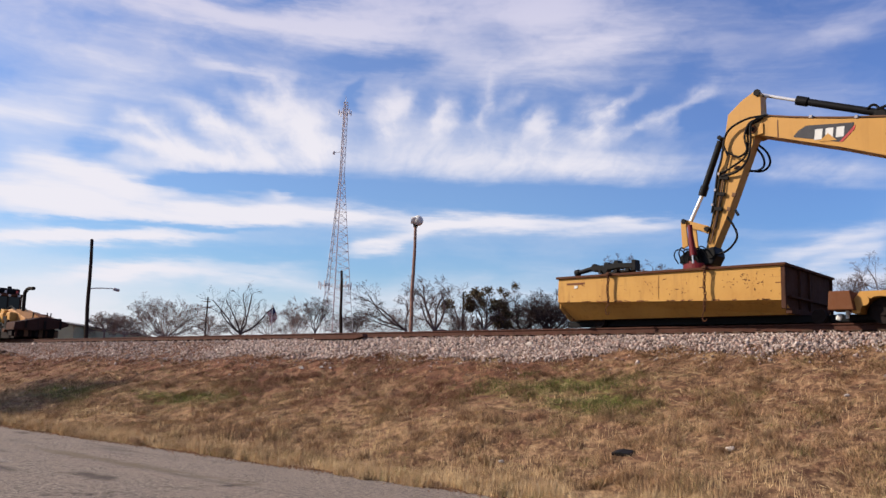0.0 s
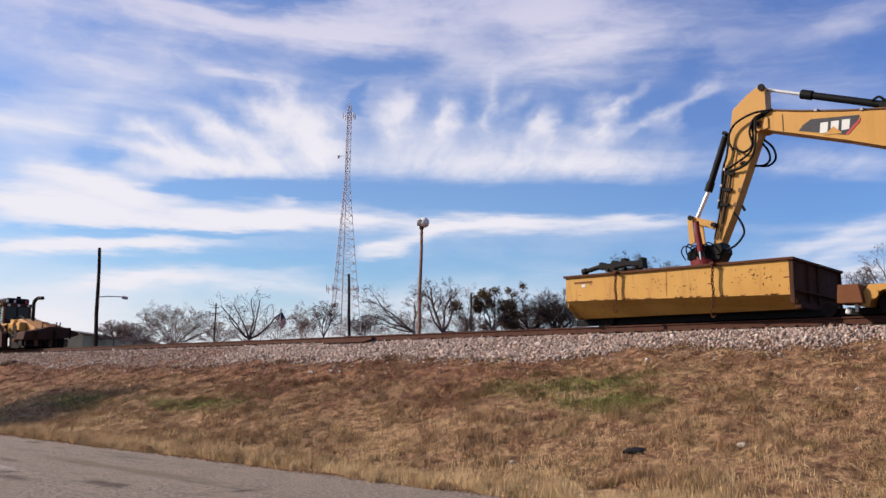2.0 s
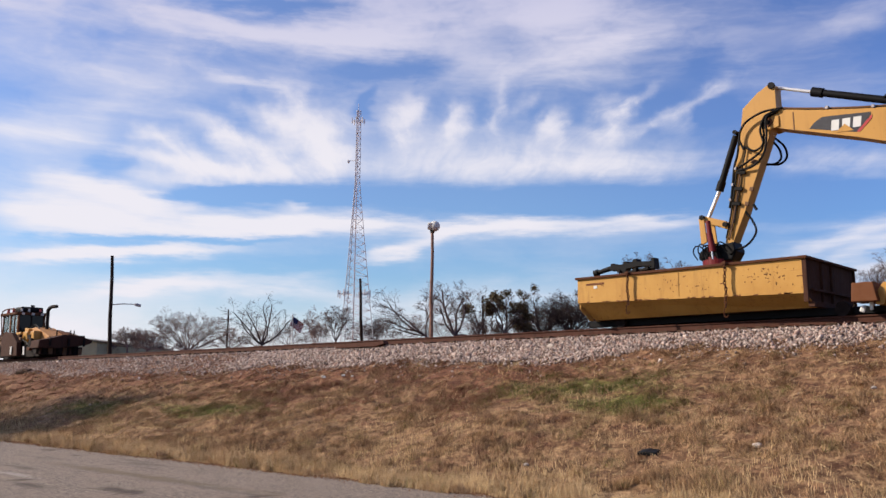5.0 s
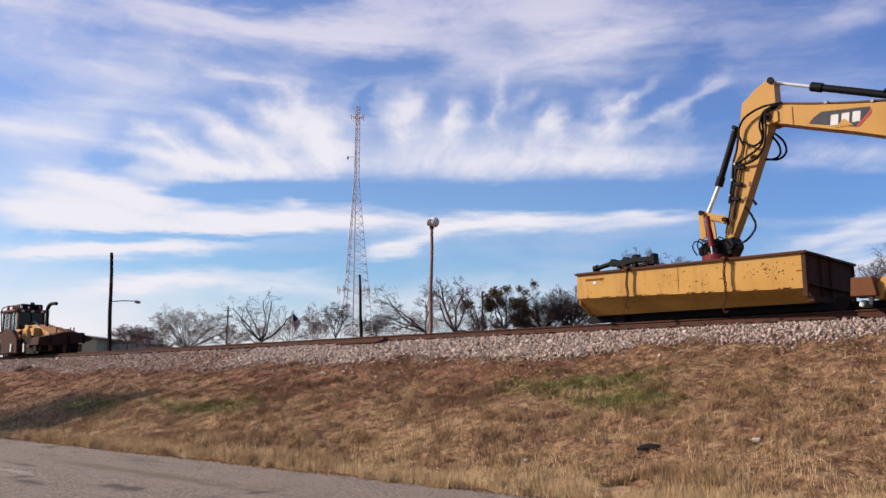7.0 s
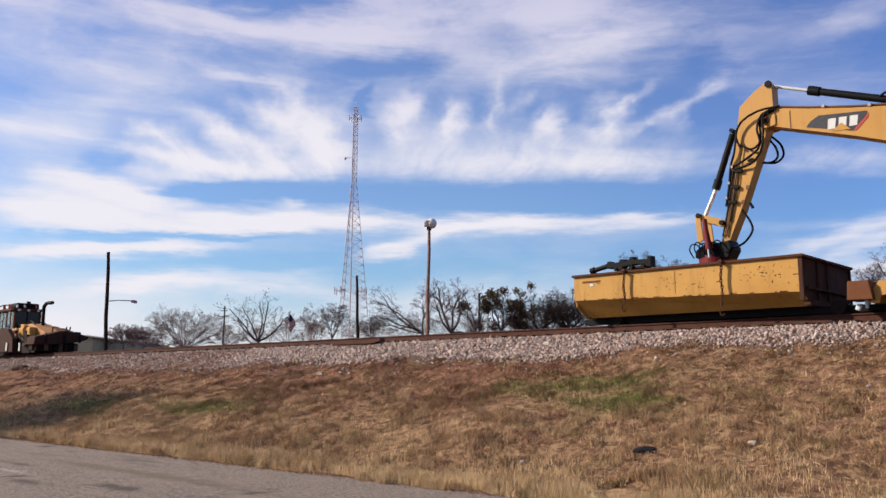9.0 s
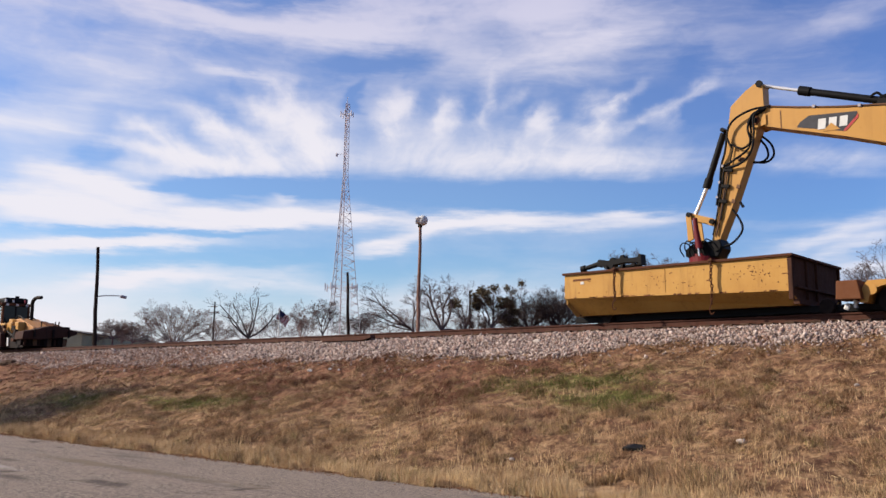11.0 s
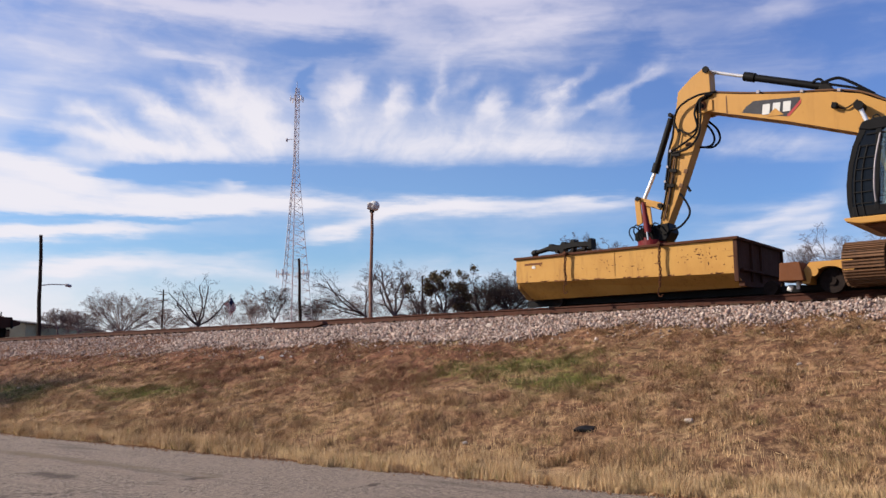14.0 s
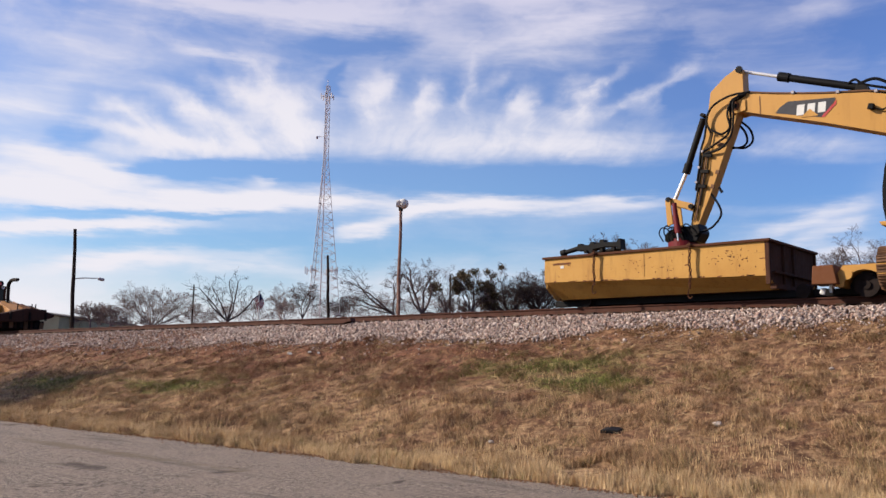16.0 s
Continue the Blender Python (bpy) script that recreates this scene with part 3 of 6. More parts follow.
def make_ballast():
    ico = np.array([(1, 0, 0), (-1, 0, 0), (0, 1, 0), (0, -1, 0), (0, 0, 1), (0, 0, -1)], float)
    face = np.array([(0, 2, 4), (2, 1, 4), (1, 3, 4), (3, 0, 4), (2, 0, 5), (1, 2, 5), (3, 1, 5), (0, 3, 5)])
    n = 112000
    x = np.where(RNG.random(n) < 0.78, RNG.uniform(-27, -2.0, n), RNG.uniform(-62, -27, n))
    y = RNG.uniform(16.5, 19.62, n)
    low = toe(x) + 0.5 * (field(x, y, 1.3, 5) - 0.5) + 0.5 * (field(x, y, 0.4, 6) - 0.5)
    keep = RNG.random(n) < np.clip(0.5 + (y - low) / 0.5, 0.0, 1)
    x, y = x[keep], y[keep]
    # stray stones that rolled down the bank
    stray = np.random.default_rng(17)
    xs = stray.uniform(-40, -2, 2200)
    x = np.concatenate([x, xs])
    y = np.concatenate([y, toe(xs) + 0.1 - stray.exponential(0.40, 2200).clip(0, 4.0)])
    n = len(x)
    r = np.exp(RNG.normal(math.log(0.0205), 0.40, n)).clip(0.011, 0.052)
    r = np.where(y > 19.0, np.minimum(r, 0.022), r)
    z = Heights.at(x, y) + r * 0.35 + RNG.uniform(0, 0.03, n)
    tm = np.stack([(ico + RNG.normal(0, 0.28, (6, 3))) * RNG.uniform(0.8, 1.25, (6, 1)) for _ in range(40)])
    vs = tm[RNG.integers(0, 40, n)] * r[:, None, None] * np.stack([RNG.uniform(0.9, 1.6, n), RNG.uniform(0.8, 1.2, n), RNG.uniform(0.6, 1.0, n)], 1)[:, None, :]
    a = RNG.uniform(0, math.tau, n)
    b = RNG.uniform(0, 3, n)
    ca, sa, cb, sb = np.cos(a)[:, None], np.sin(a)[:, None], np.cos(b)[:, None], np.sin(b)[:, None]
    X, Y, Z = vs[..., 0], vs[..., 1], vs[..., 2]
    X, Z = X * cb - Z * sb, X * sb + Z * cb
    X, Y = X * ca - Y * sa, X * sa + Y * ca
    vs = np.stack([X + x[:, None], Y + y[:, None], Z + z[:, None]], -1).reshape(-1, 3)
    tris = (face[None] + (np.arange(n) * 6)[:, None, None]).reshape(-1, 3)
    tagged(new("ballast", from_arrays("ballast", vs, tris, "ballast")), "pale crushed stone ballast along the track", "ballast", kind="stuff")


make_ballast()


def make_stalks():
    """Taller pale stalks that stand out of the turf, thickest towards the road."""
    n = 60000
    x = RNG.uniform(-34, -1.0, n)
    y = 9.8 + 7.2 * RNG.random(n) ** 1.8
    keep = RNG.random(n) < np.clip(field(x, y, 0.5, 31) * 1.6 - 0.55, 0.02, 1) * np.clip(1.25 - (y - 9.8) / 6.5, 0.08, 1)
    keep &= ((x - BARE[0]) / 0.42) ** 2 + ((y - BARE[1]) / 0.55) ** 2 > 1.0
    x, y = x[keep], y[keep]
    n = len(x)
    h = RNG.uniform(0.07, 0.20, n) * np.where(y < 11.2, 1.15, 0.85)
    a, l = RNG.uniform(0, math.tau, n), RNG.uniform(0.05, 0.55, n)
    dx, dy = np.cos(a) * l * h, np.sin(a) * l * h
    w = RNG.uniform(0.0022, 0.0045, n)
    z = Heights.at(x, y) - 0.006
    v = np.stack([np.stack([x - w, y - w * 0.4, z], 1), np.stack([x + w, y + w * 0.4, z], 1), np.stack([x + dx, y + dy, z + h], 1)], 1).reshape(-1, 3)
    tagged(new("grass_stalks", from_arrays("grass_stalks", v, np.arange(3 * n).reshape(-1, 3), "stalk")), "pale dry grass stalks standing in the verge", "grass", kind="stuff")


def make_gravel():
    """Loose grit along the road's edge."""
    n = 6000
    x = RNG.uniform(-34, -4, n)
    y = 9.78 - np.abs(RNG.normal(0, 0.16, n)) + RNG.uniform(0, 0.1, n)
    r = RNG.uniform(0.005, 0.016, n)
    o = np.array([(1, 0, 0), (-1, 0, 0), (0, 1, 0), (0, -1, 0), (0, 0, 1), (0, 0, -1)], float)
    f = np.array([(0, 2, 4), (2, 1, 4), (1, 3, 4), (3, 0, 4), (2, 0, 5), (1, 2, 5), (3, 1, 5), (0, 3, 5)])
    v = (o[None] + RNG.normal(0, 0.3, (n, 6, 3))) * r[:, None, None] + np.stack([x, y, 0.008 + r * 0.3], 1)[:, None, :]
    t = (f[None] + (np.arange(n) * 6)[:, None, None]).reshape(-1, 3)
    tagged(new("gravel", from_arrays("gravel", v.reshape(-1, 3), t, "dirt")), "loose brown grit along the edge of the road", "gravel", kind="stuff")


BARE = (-6.4, 10.4)


def make_grass():
    n = 1500000
    near = RNG.random(n)
    x = np.where(near < 0.80, RNG.uniform(-27, -1.0, n), RNG.uniform(-62, -27, n))
    y = 9.45 + 9.1 * RNG.random(n) ** 1.2
    edge = 9.66 + 0.25 * (field(x, y, 1.1, 8) - 0.5) + 0.3 * (field(x, y, 0.35, 9) - 0.5)
    clump = field(x, y, 0.22, 11) * 0.6 + field(x, y, 0.8, 12) * 0.4
    strip = np.clip((11.2 + 1.4 * (field(x, y, 1.6, 13) - 0.5) - y) / 0.9, 0, 1)
    high = np.clip((y - 13.0) / 3.0 + (field(x, y, 1.8, 14) - 0.5), 0, 1)
    keep = (y > edge) & (RNG.random(n) < np.clip(0.04 + 2.2 * (clump - 0.34) + strip * 0.5 - high * 0.05, 0.04, 1)) & (y < toe(x) + 0.12 + 0.5 * (field(x, y, 0.8, 15) - 0.5))
    # a bare spot of red earth in the verge
    keep &= ((x - BARE[0]) / 0.42) ** 2 + ((y - BARE[1]) / 0.55) ** 2 > 0.4 + 0.9 * field(x, y, 0.2, 19)
    x, y, clump, strip, high = x[keep], y[keep], clump[keep], strip[keep], high[keep]
    n = len(x)
    tuft = np.clip((field(x, y, 0.40, 16) - 0.62) * 5, 0, 1)
    h = (0.02 + 0.12 * clump ** 1.5 + 0.11 * strip * RNG.random(n) + 0.08 * tuft * (1 - 0.6 * high)) * RNG.uniform(0.5, 1.35, n) * (1 - 0.15 * high)
    lean = RNG.uniform(0.15, 1.0, n) * (1 + 0.9 * high) * (1 - 0.45 * strip)
    a = RNG.normal(field(x, y, 0.4, 17) * 9, 1.2, n)
    w = RNG.uniform(0.0024, 0.0058, n) * np.where(x < -27, 2.2, 1.0) * (1 + 0.5 * high)
    z = Heights.at(x, y) - 0.006
    dx, dy = np.cos(a) * lean * h, np.sin(a) * lean * h
    p = RNG.uniform(0, math.tau, n)
    wx, wy = np.cos(p) * w, np.sin(p) * w
    up = h / np.sqrt(1 + 0.5 * lean ** 2)
    v = np.stack([np.stack([x - wx, y - wy, z], 1), np.stack([x + wx, y + wy, z], 1), np.stack([x + dx, y + dy, z + up], 1)], 1).reshape(-1, 3)
    tris = np.arange(3 * n).reshape(-1, 3)
    tagged(new("dry_grass", from_arrays("dry_grass", v, tris, "blades")), "dry straw-coloured grass with green patches on the bank", "grass", kind="stuff")
    # fallen stems, lying flat
    n = 2200
    x, y = RNG.uniform(-30, -1.5, n), RNG.uniform(11.0, 17.6, n)
    ln, a = RNG.uniform(0.05, 0.22, n), RNG.normal(0.2, 0.8, n)
    dx, dy = np.cos(a) * ln, np.sin(a) * ln
    z0, z1 = Heights.at(x, y) + RNG.uniform(0.02, 0.07, n), Heights.at(x + dx, y + dy) + RNG.uniform(0.02, 0.09, n)
    w = RNG.uniform(0.002, 0.005, n)
    v = np.stack([np.stack([x, y, z0 - w], 1), np.stack([x, y, z0 + w], 1), np.stack([x + dx, y + dy, z1 + w * 0.4], 1), np.stack([x + dx, y + dy, z1 - w * 0.4], 1)], 1).reshape(-1, 3)
    k = np.arange(n)[:, None] * 4
    tris = np.concatenate([k + np.array([[0, 1, 2]]), k + np.array([[0, 2, 3]])], 1).reshape(-1, 3)
    tagged(new("dead_stems", from_arrays("dead_stems", v, tris, "stem")), "pale dead stems lying in the turf", "dead stems", kind="stuff")


make_grass()
make_stalks()
make_gravel()


# ---- the tub on its rail cart ----
TUB_Y0, TUB_Y1 = 19.05, 22.28
TUB_X0, TUB_X1 = -12.86, -6.90


def chain(parent, x, n=15):
    """A hanging chain: links turned in turn, down the tub's side."""
    proto = []
    for turn in (0, 90):
        bm = B()
        ring = [(0.028 * math.cos(q) if abs(math.sin(q)) < 2 else 0, 0.052 * math.sin(q)) for q in [i * math.tau / 10 for i in range(10)]]
        pts = [Vector((a, 0, b)) for a, b in ring]
        seg = 5
        rings = []
        for i, p in enumerate(pts):
            t = (pts[(i + 1) % 10] - pts[i - 1]).normalized()
            u = Vector((0, 1, 0))
            v = t.cross(u)
            rings.append([bm.verts.new(p + 0.014 * (math.cos(k * math.tau / seg) * u + math.sin(k * math.tau / seg) * v)) for k in range(seg)])
        for i in range(10):
            a, b = rings[i], rings[(i + 1) % 10]
            for k in range(seg):
                bm.faces.new((a[k], a[(k + 1) % seg], b[(k + 1) % seg], b[k]))
        bmesh.ops.recalc_face_normals(bm, faces=bm.faces)
        me = bpy.data.meshes.new("chain_link")
        bm.to_mesh(me), bm.free()
        me.materials.append(M["tub_rust"])
        proto.append((me, turn))
    ch = thing("chain", "rusty steel chain hanging down the tub side", "chain", group="chains on the tub")
    off = TUB_Y0 - 0.13
    for i in range(n):
        me, turn = proto[i % 2]
        ob = new("chain_link", me)
        ob.parent = ch
        z = 4.33 - 0.075 * i
        ob.matrix_basis = pose(x + 0.012 * math.sin(i * 0.9), off, z, 0, 4 * math.sin(i * 1.3), turn + 8 * math.sin(i))
    bm = B()
    zh = 4.33 - 0.075 * n - 0.02
    hose(bm, [(x - 0.035, off, zh + 0.04), (x - 0.06, off, zh - 0.05), (x - 0.05, off, zh - 0.15), (x, off, zh - 0.18), (x + 0.05, off, zh - 0.13)], 0.013)
    part("hook", bm, "tub_rust", ch, "rusty open hook")
    bm = B()
    box(bm, (x, TUB_Y0 - 0.07, 4.335), (0.10, 0.20, 0.05), bevel=0.01)
    part("bracket", bm, "tub_rust", ch)


def make_tub():
    tub = thing("spoil_tub", "yellow steel tub with rusty rim and scratched sides", "tub", (0, 0, 0))
    x0, x1, y0, y1 = TUB_X0, TUB_X1, TUB_Y0, TUB_Y1
    zt, zk0, zk1, zb = 4.30, 3.68, 3.52, 3.23

    def side(y, s):
        """One long side: upright plate above, tucked in below."""
        bm = B()
        th, tuck = 0.03, 0.46
        pro = [(x0, zt), (x1, zt), (x1 - 0.03, zk1), (x1 + 0.02, zb), (x0 + 0.24, zb), (x0 - 0.01, zk0)]
        dep = [0, 0, 0, tuck, tuck, 0]
        out = [bm.verts.new((px, y + s * d, pz)) for (px, pz), d in zip(pro, dep)]
        inn = [bm.verts.new((px, y + s * (d + th), pz)) for (px, pz), d in zip(pro, dep)]
        for q in (out, inn):
            bm.faces.new((q[0], q[1], q[2], q[5])), bm.faces.new((q[5], q[2], q[3], q[4]))
        for i in range(6):
            bm.faces.new((out[i], out[(i + 1) % 6], inn[(i + 1) % 6], inn[i]))
        return bm
    part("side_wall", side(y0, 1), "tub", tub, "scratched yellow side plate")
    part("side_wall", side(y1, -1), "tub", tub)
    bm = B()
    box(bm, ((x0 + x1) / 2, (y0 + y1) / 2, zb + 0.02), (x1 - x0 - 0.3, y1 - y0 - 0.96, 0.04))
    part("floor_plate", bm, "inner", tub)

    def end_wall(x, s):
        bm = B()
        pts = [(y0 + 0.04, zt), (y1 - 0.04, zt), (y1 - 0.04, zk1), (y1 - 0.48, zb), (y0 + 0.48, zb), (y0 + 0.04, zk1)]
        a = [bm.verts.new((x, y, z)) for y, z in pts]
        b = [bm.verts.new((x - s * 0.03, y, z)) for y, z in pts]
        bm.faces.new(a), bm.faces.new(b[::-1])
        for i in range(6):
            bm.faces.new((a[i], b[i], b[(i + 1) % 6], a[(i + 1) % 6]))
        return bm
    part("end_wall", end_wall(x1 - 0.035, 1), "tub_end", tub, "rusty end plate between ribs, coloured darker for its shade")
    part("end_wall", end_wall(x0 + 0.02, -1), "tub", tub)
    for y in (y0 + 0.03, y0 + 0.98, y0 + 1.62, y1 - 0.05):
        bm = B()
        box(bm, (x1 - 0.03, y, (zt + zb) / 2 + 0.04), (0.10, 0.07, zt - zb - 0.12), bevel=0.008)
        part("rib", bm, "tub_end", tub)
    for z, w in ((3.30, 0.12), (3.62, 0.05)):
        bm = B()
        box(bm, (x1 - 0.01, (y0 + y1) / 2, z), (0.14, y1 - y0 - 0.5, w), bevel=0.008)
        part("cross_beam", bm, "tub_end", tub)
    for y in (y0 - 0.01, y1 + 0.01):
        bm = B()
        box(bm, ((x0 + x1) / 2, y, zt + 0.02), (x1 - x0 + 0.10, 0.09, 0.06), bevel=0.008)
        part("rim", bm, "tub_rust", tub, "rust-brown rim")
    for x in (x0 - 0.01, x1 + 0.0):
        bm = B()
        box(bm, (x, (y0 + y1) / 2, zt + 0.021), (0.09, y1 - y0 - 0.08, 0.058), bevel=0.008)
        part("rim", bm, "tub_rust", tub, "rust-brown rim")
    bm = B()
    box(bm, (-9.95, y0 - 0.004, 3.98), (0.02, 0.012, 0.62))
    part("weld_seam", bm, "tub", tub)
    bm = B()
    box(bm, (-12.32, y0 - 0.004, 4.145), (0.55, 0.008, 0.05))
    part("worn_lettering", bm, "brown", tub, "unreadable dark lettering")
    bm = B()
    box(bm, (-12.31, y0 - 0.006, 4.06), (0.10, 0.012, 0.07))
    part("sticker", bm, "white", tub, "small white sticker")
    # scratches and dents that show the rust
    for k in range(18):
        bm = B()
        x = random.choice((random.gauss(-8.0, 0.3), random.gauss(-10.2, 0.35), random.uniform(-12.6, -7.1)))
        z = random.uniform(3.75, 4.2)
        box(bm, (x, y0 - 0.002, z), (random.uniform(0.02, 0.09), 0.006, random.uniform(0.006, 0.022)), (0, random.uniform(-30, 30), 0))
        part("rust_scar", bm, "brown", tub)
    for k in range(34):
        bm = B()
        x = random.uniform(TUB_X0 + 0.2, TUB_X1 - 0.2)
        f = (x - TUB_X0) / (TUB_X1 - TUB_X0)
        box(bm, (x, y0 - 0.002, zk0 + (zk1 - zk0) * f + 0.012), (random.uniform(0.03, 0.20), 0.006, random.uniform(0.006, 0.04)), (0, random.uniform(-14, 14), 0))
        part("rust_scar", bm, "brown", tub)
    for cx, cz, n in ((-7.55, 3.98, 16), (-8.05, 4.02, 12), (-9.4, 3.82, 8), (-10.2, 4.0, 9), (-7.15, 3.80, 8)):
        for k in range(n):
            bm = B()
            x, z, r = cx + random.gauss(0, 0.16), cz + random.gauss(0, 0.10), random.uniform(0.008, 0.032)
            stretch = random.choice((0.5, 1.0, 2.6))
            ring = [(x + r * stretch * random.uniform(0.4, 1.2) * math.cos(q), z + r / stretch ** 0.5 * random.uniform(0.4, 1.2) * math.sin(q)) for q in (0.2, 1.1, 2.3, 3.0, 4.1, 5.3)]
            slab(bm, ring, y0 - 0.004, y0 - 0.001)
            part("rust_scar", bm, "tub_rust" if k % 3 else "brown", tub)
    chain(tub, -11.28, 11)
    chain(tub, -8.70, 14)

    cart = thing("rail_cart", "low rail cart under the tub, its frame blackened for the shade there", "rail cart")
    # sills, cross members and wheels coloured near black: painted shade below the tub
    for y in (TRACK_Y - 0.55, TRACK_Y + 0.55):
        bm = B()
        box(bm, (-9.3, y, 3.145), (7.5, 0.16, 0.16), bevel=0.01)
        part("side_sill", bm, "black", cart)
    for k in range(7):
        bm = B()
        box(bm, (-12.3 + 1.02 * k, TRACK_Y, 3.15), (0.14, 1.05, 0.12))
        part("cross_member", bm, "black", cart)
    for x in (-12.0, -6.4):
        for y in (TRACK_Y - 0.72, TRACK_Y + 0.72):
            bm = B()
            rod(bm, (x, y - 0.05, 3.19), (x, y + 0.06, 3.19), 0.16, seg=24)
            rod(bm, (x, y + 0.03, 3.17), (x, y + 0.06, 3.17), 0.185, seg=24)
            part("wheel", bm, "soot", cart)
    # tail end: brown box, post and yellow arched fender with a wheel below
    bm = B()
    slab(bm, [(-6.01, 3.27), (-5.98, 3.665), (-5.56, 3.665), (-5.49, 3.26)], 19.05, 19.75, 0.015)
    part("tool_box", bm, "brown", cart, "rust-brown steel box")
    bm = B()
    box(bm, (-5.70, 19.35, 3.2), (0.06, 0.06, 0.2))
    part("post", bm, "white", cart)
    bm = B()
    box(bm, (-5.86, 19.30, 3.12), (0.11, 0.08, 0.14), (0, 18, 10), 0.03)
    part("rag", bm, "white", cart, "small white bag")
    bm = B()
    arc = [(-5.58, 3.20), (-5.58, 3.44), (-5.41, 3.66), (-4.55, 3.66), (-4.45, 3.62), (-4.45, 3.22)]
    arc += [(-4.62 - 0.40 + 0.40 * math.cos(q), 3.20 + 0.35 * math.sin(q)) for q in [math.pi * i / 10 for i in range(11)]]
    slab(bm, arc, 19.25, 19.72, 0.0)
    part("fender", bm, "yellow", cart, "yellow arched wheel guard")
    bm = B()
    rod(bm, (-5.02, 19.46, 3.24), (-5.02, 19.70, 3.24), 0.26, seg=28)
    rod(bm, (-5.02, 19.42, 3.24), (-5.02, 19.48, 3.24), 0.09, seg=16)
    part("wheel", bm, "soot", cart)
    bm = B()
    box(bm, (-5.02, 19.80, 3.34), (1.12, 0.06, 0.56), bevel=0.01)
    part("guard_back", bm, "soot", cart)
    bm = B()
    rod(bm, (-5.34, 19.22, 3.46), (-5.34, 19.26, 3.46), 0.11, seg=20)
    part("cover_plate", bm, "yellow", cart)
    bm = B()
    box(bm, (-5.0, TRACK_Y, 3.14), (1.6, 1.5, 0.12), bevel=0.01)
    part("drawbar", bm, "steel_dark", cart)

    # black attachment lying in the tub, propped on its rim
    tool = thing("grapple_attachment", "black steel grapple attachment standing in the tub above its rim", "attachment", (0, 0, -0.03))
    bm = B()
    rod(bm, (-12.98, 20.2, 4.63), (-12.42, 20.2, 4.74), 0.062, 0.072, 14)
    part("cylinder_barrel", bm, "black", tool)
    bm = B()
    rod(bm, (-13.06, 20.2, 4.615), (-12.94, 20.2, 4.64), 0.095, seg=14)
    part("end_eye", bm, "black", tool)
    bm = B()
    slab(bm, [(-12.50, 4.64), (-12.47, 4.82), (-12.38, 4.83), (-12.34, 4.77), (-12.10, 4.77), (-12.07, 4.85), (-11.98, 4.85), (-11.95, 4.78), (-11.80, 4.80), (-11.78, 4.89), (-11.68, 4.89), (-11.66, 4.80), (-11.26, 4.78), (-11.24, 4.87), (-11.15, 4.87), (-11.14, 4.58), (-11.22, 4.60), (-11.24, 4.67), (-11.62, 4.69), (-12.0, 4.66), (-12.04, 4.50), (-12.14, 4.50), (-12.18, 4.66)], 20.08, 20.34, 0.008)
    part("frame", bm, "black", tool)
    bm = B()
    rod(bm, (-12.10, 20.16, 4.54), (-11.18, 20.16, 4.61), 0.045, seg=12)
    part("lower_bar", bm, "steel_dark", tool)
    for x in (-12.2, -11.7, -11.35):
        bm = B()
        rod(bm, (x, 20.02, 4.60), (x, 20.40, 4.60), 0.045, seg=10)
        part("pin", bm, "steel_dark", tool)
    bm = B()
    slab(bm, [(-12.12, 4.55), (-11.45, 4.62), (-11.6, 3.27), (-12.0, 3.27)], 20.14, 20.28, 0.01)
    part("jaw", bm, "black", tool)


make_tub()


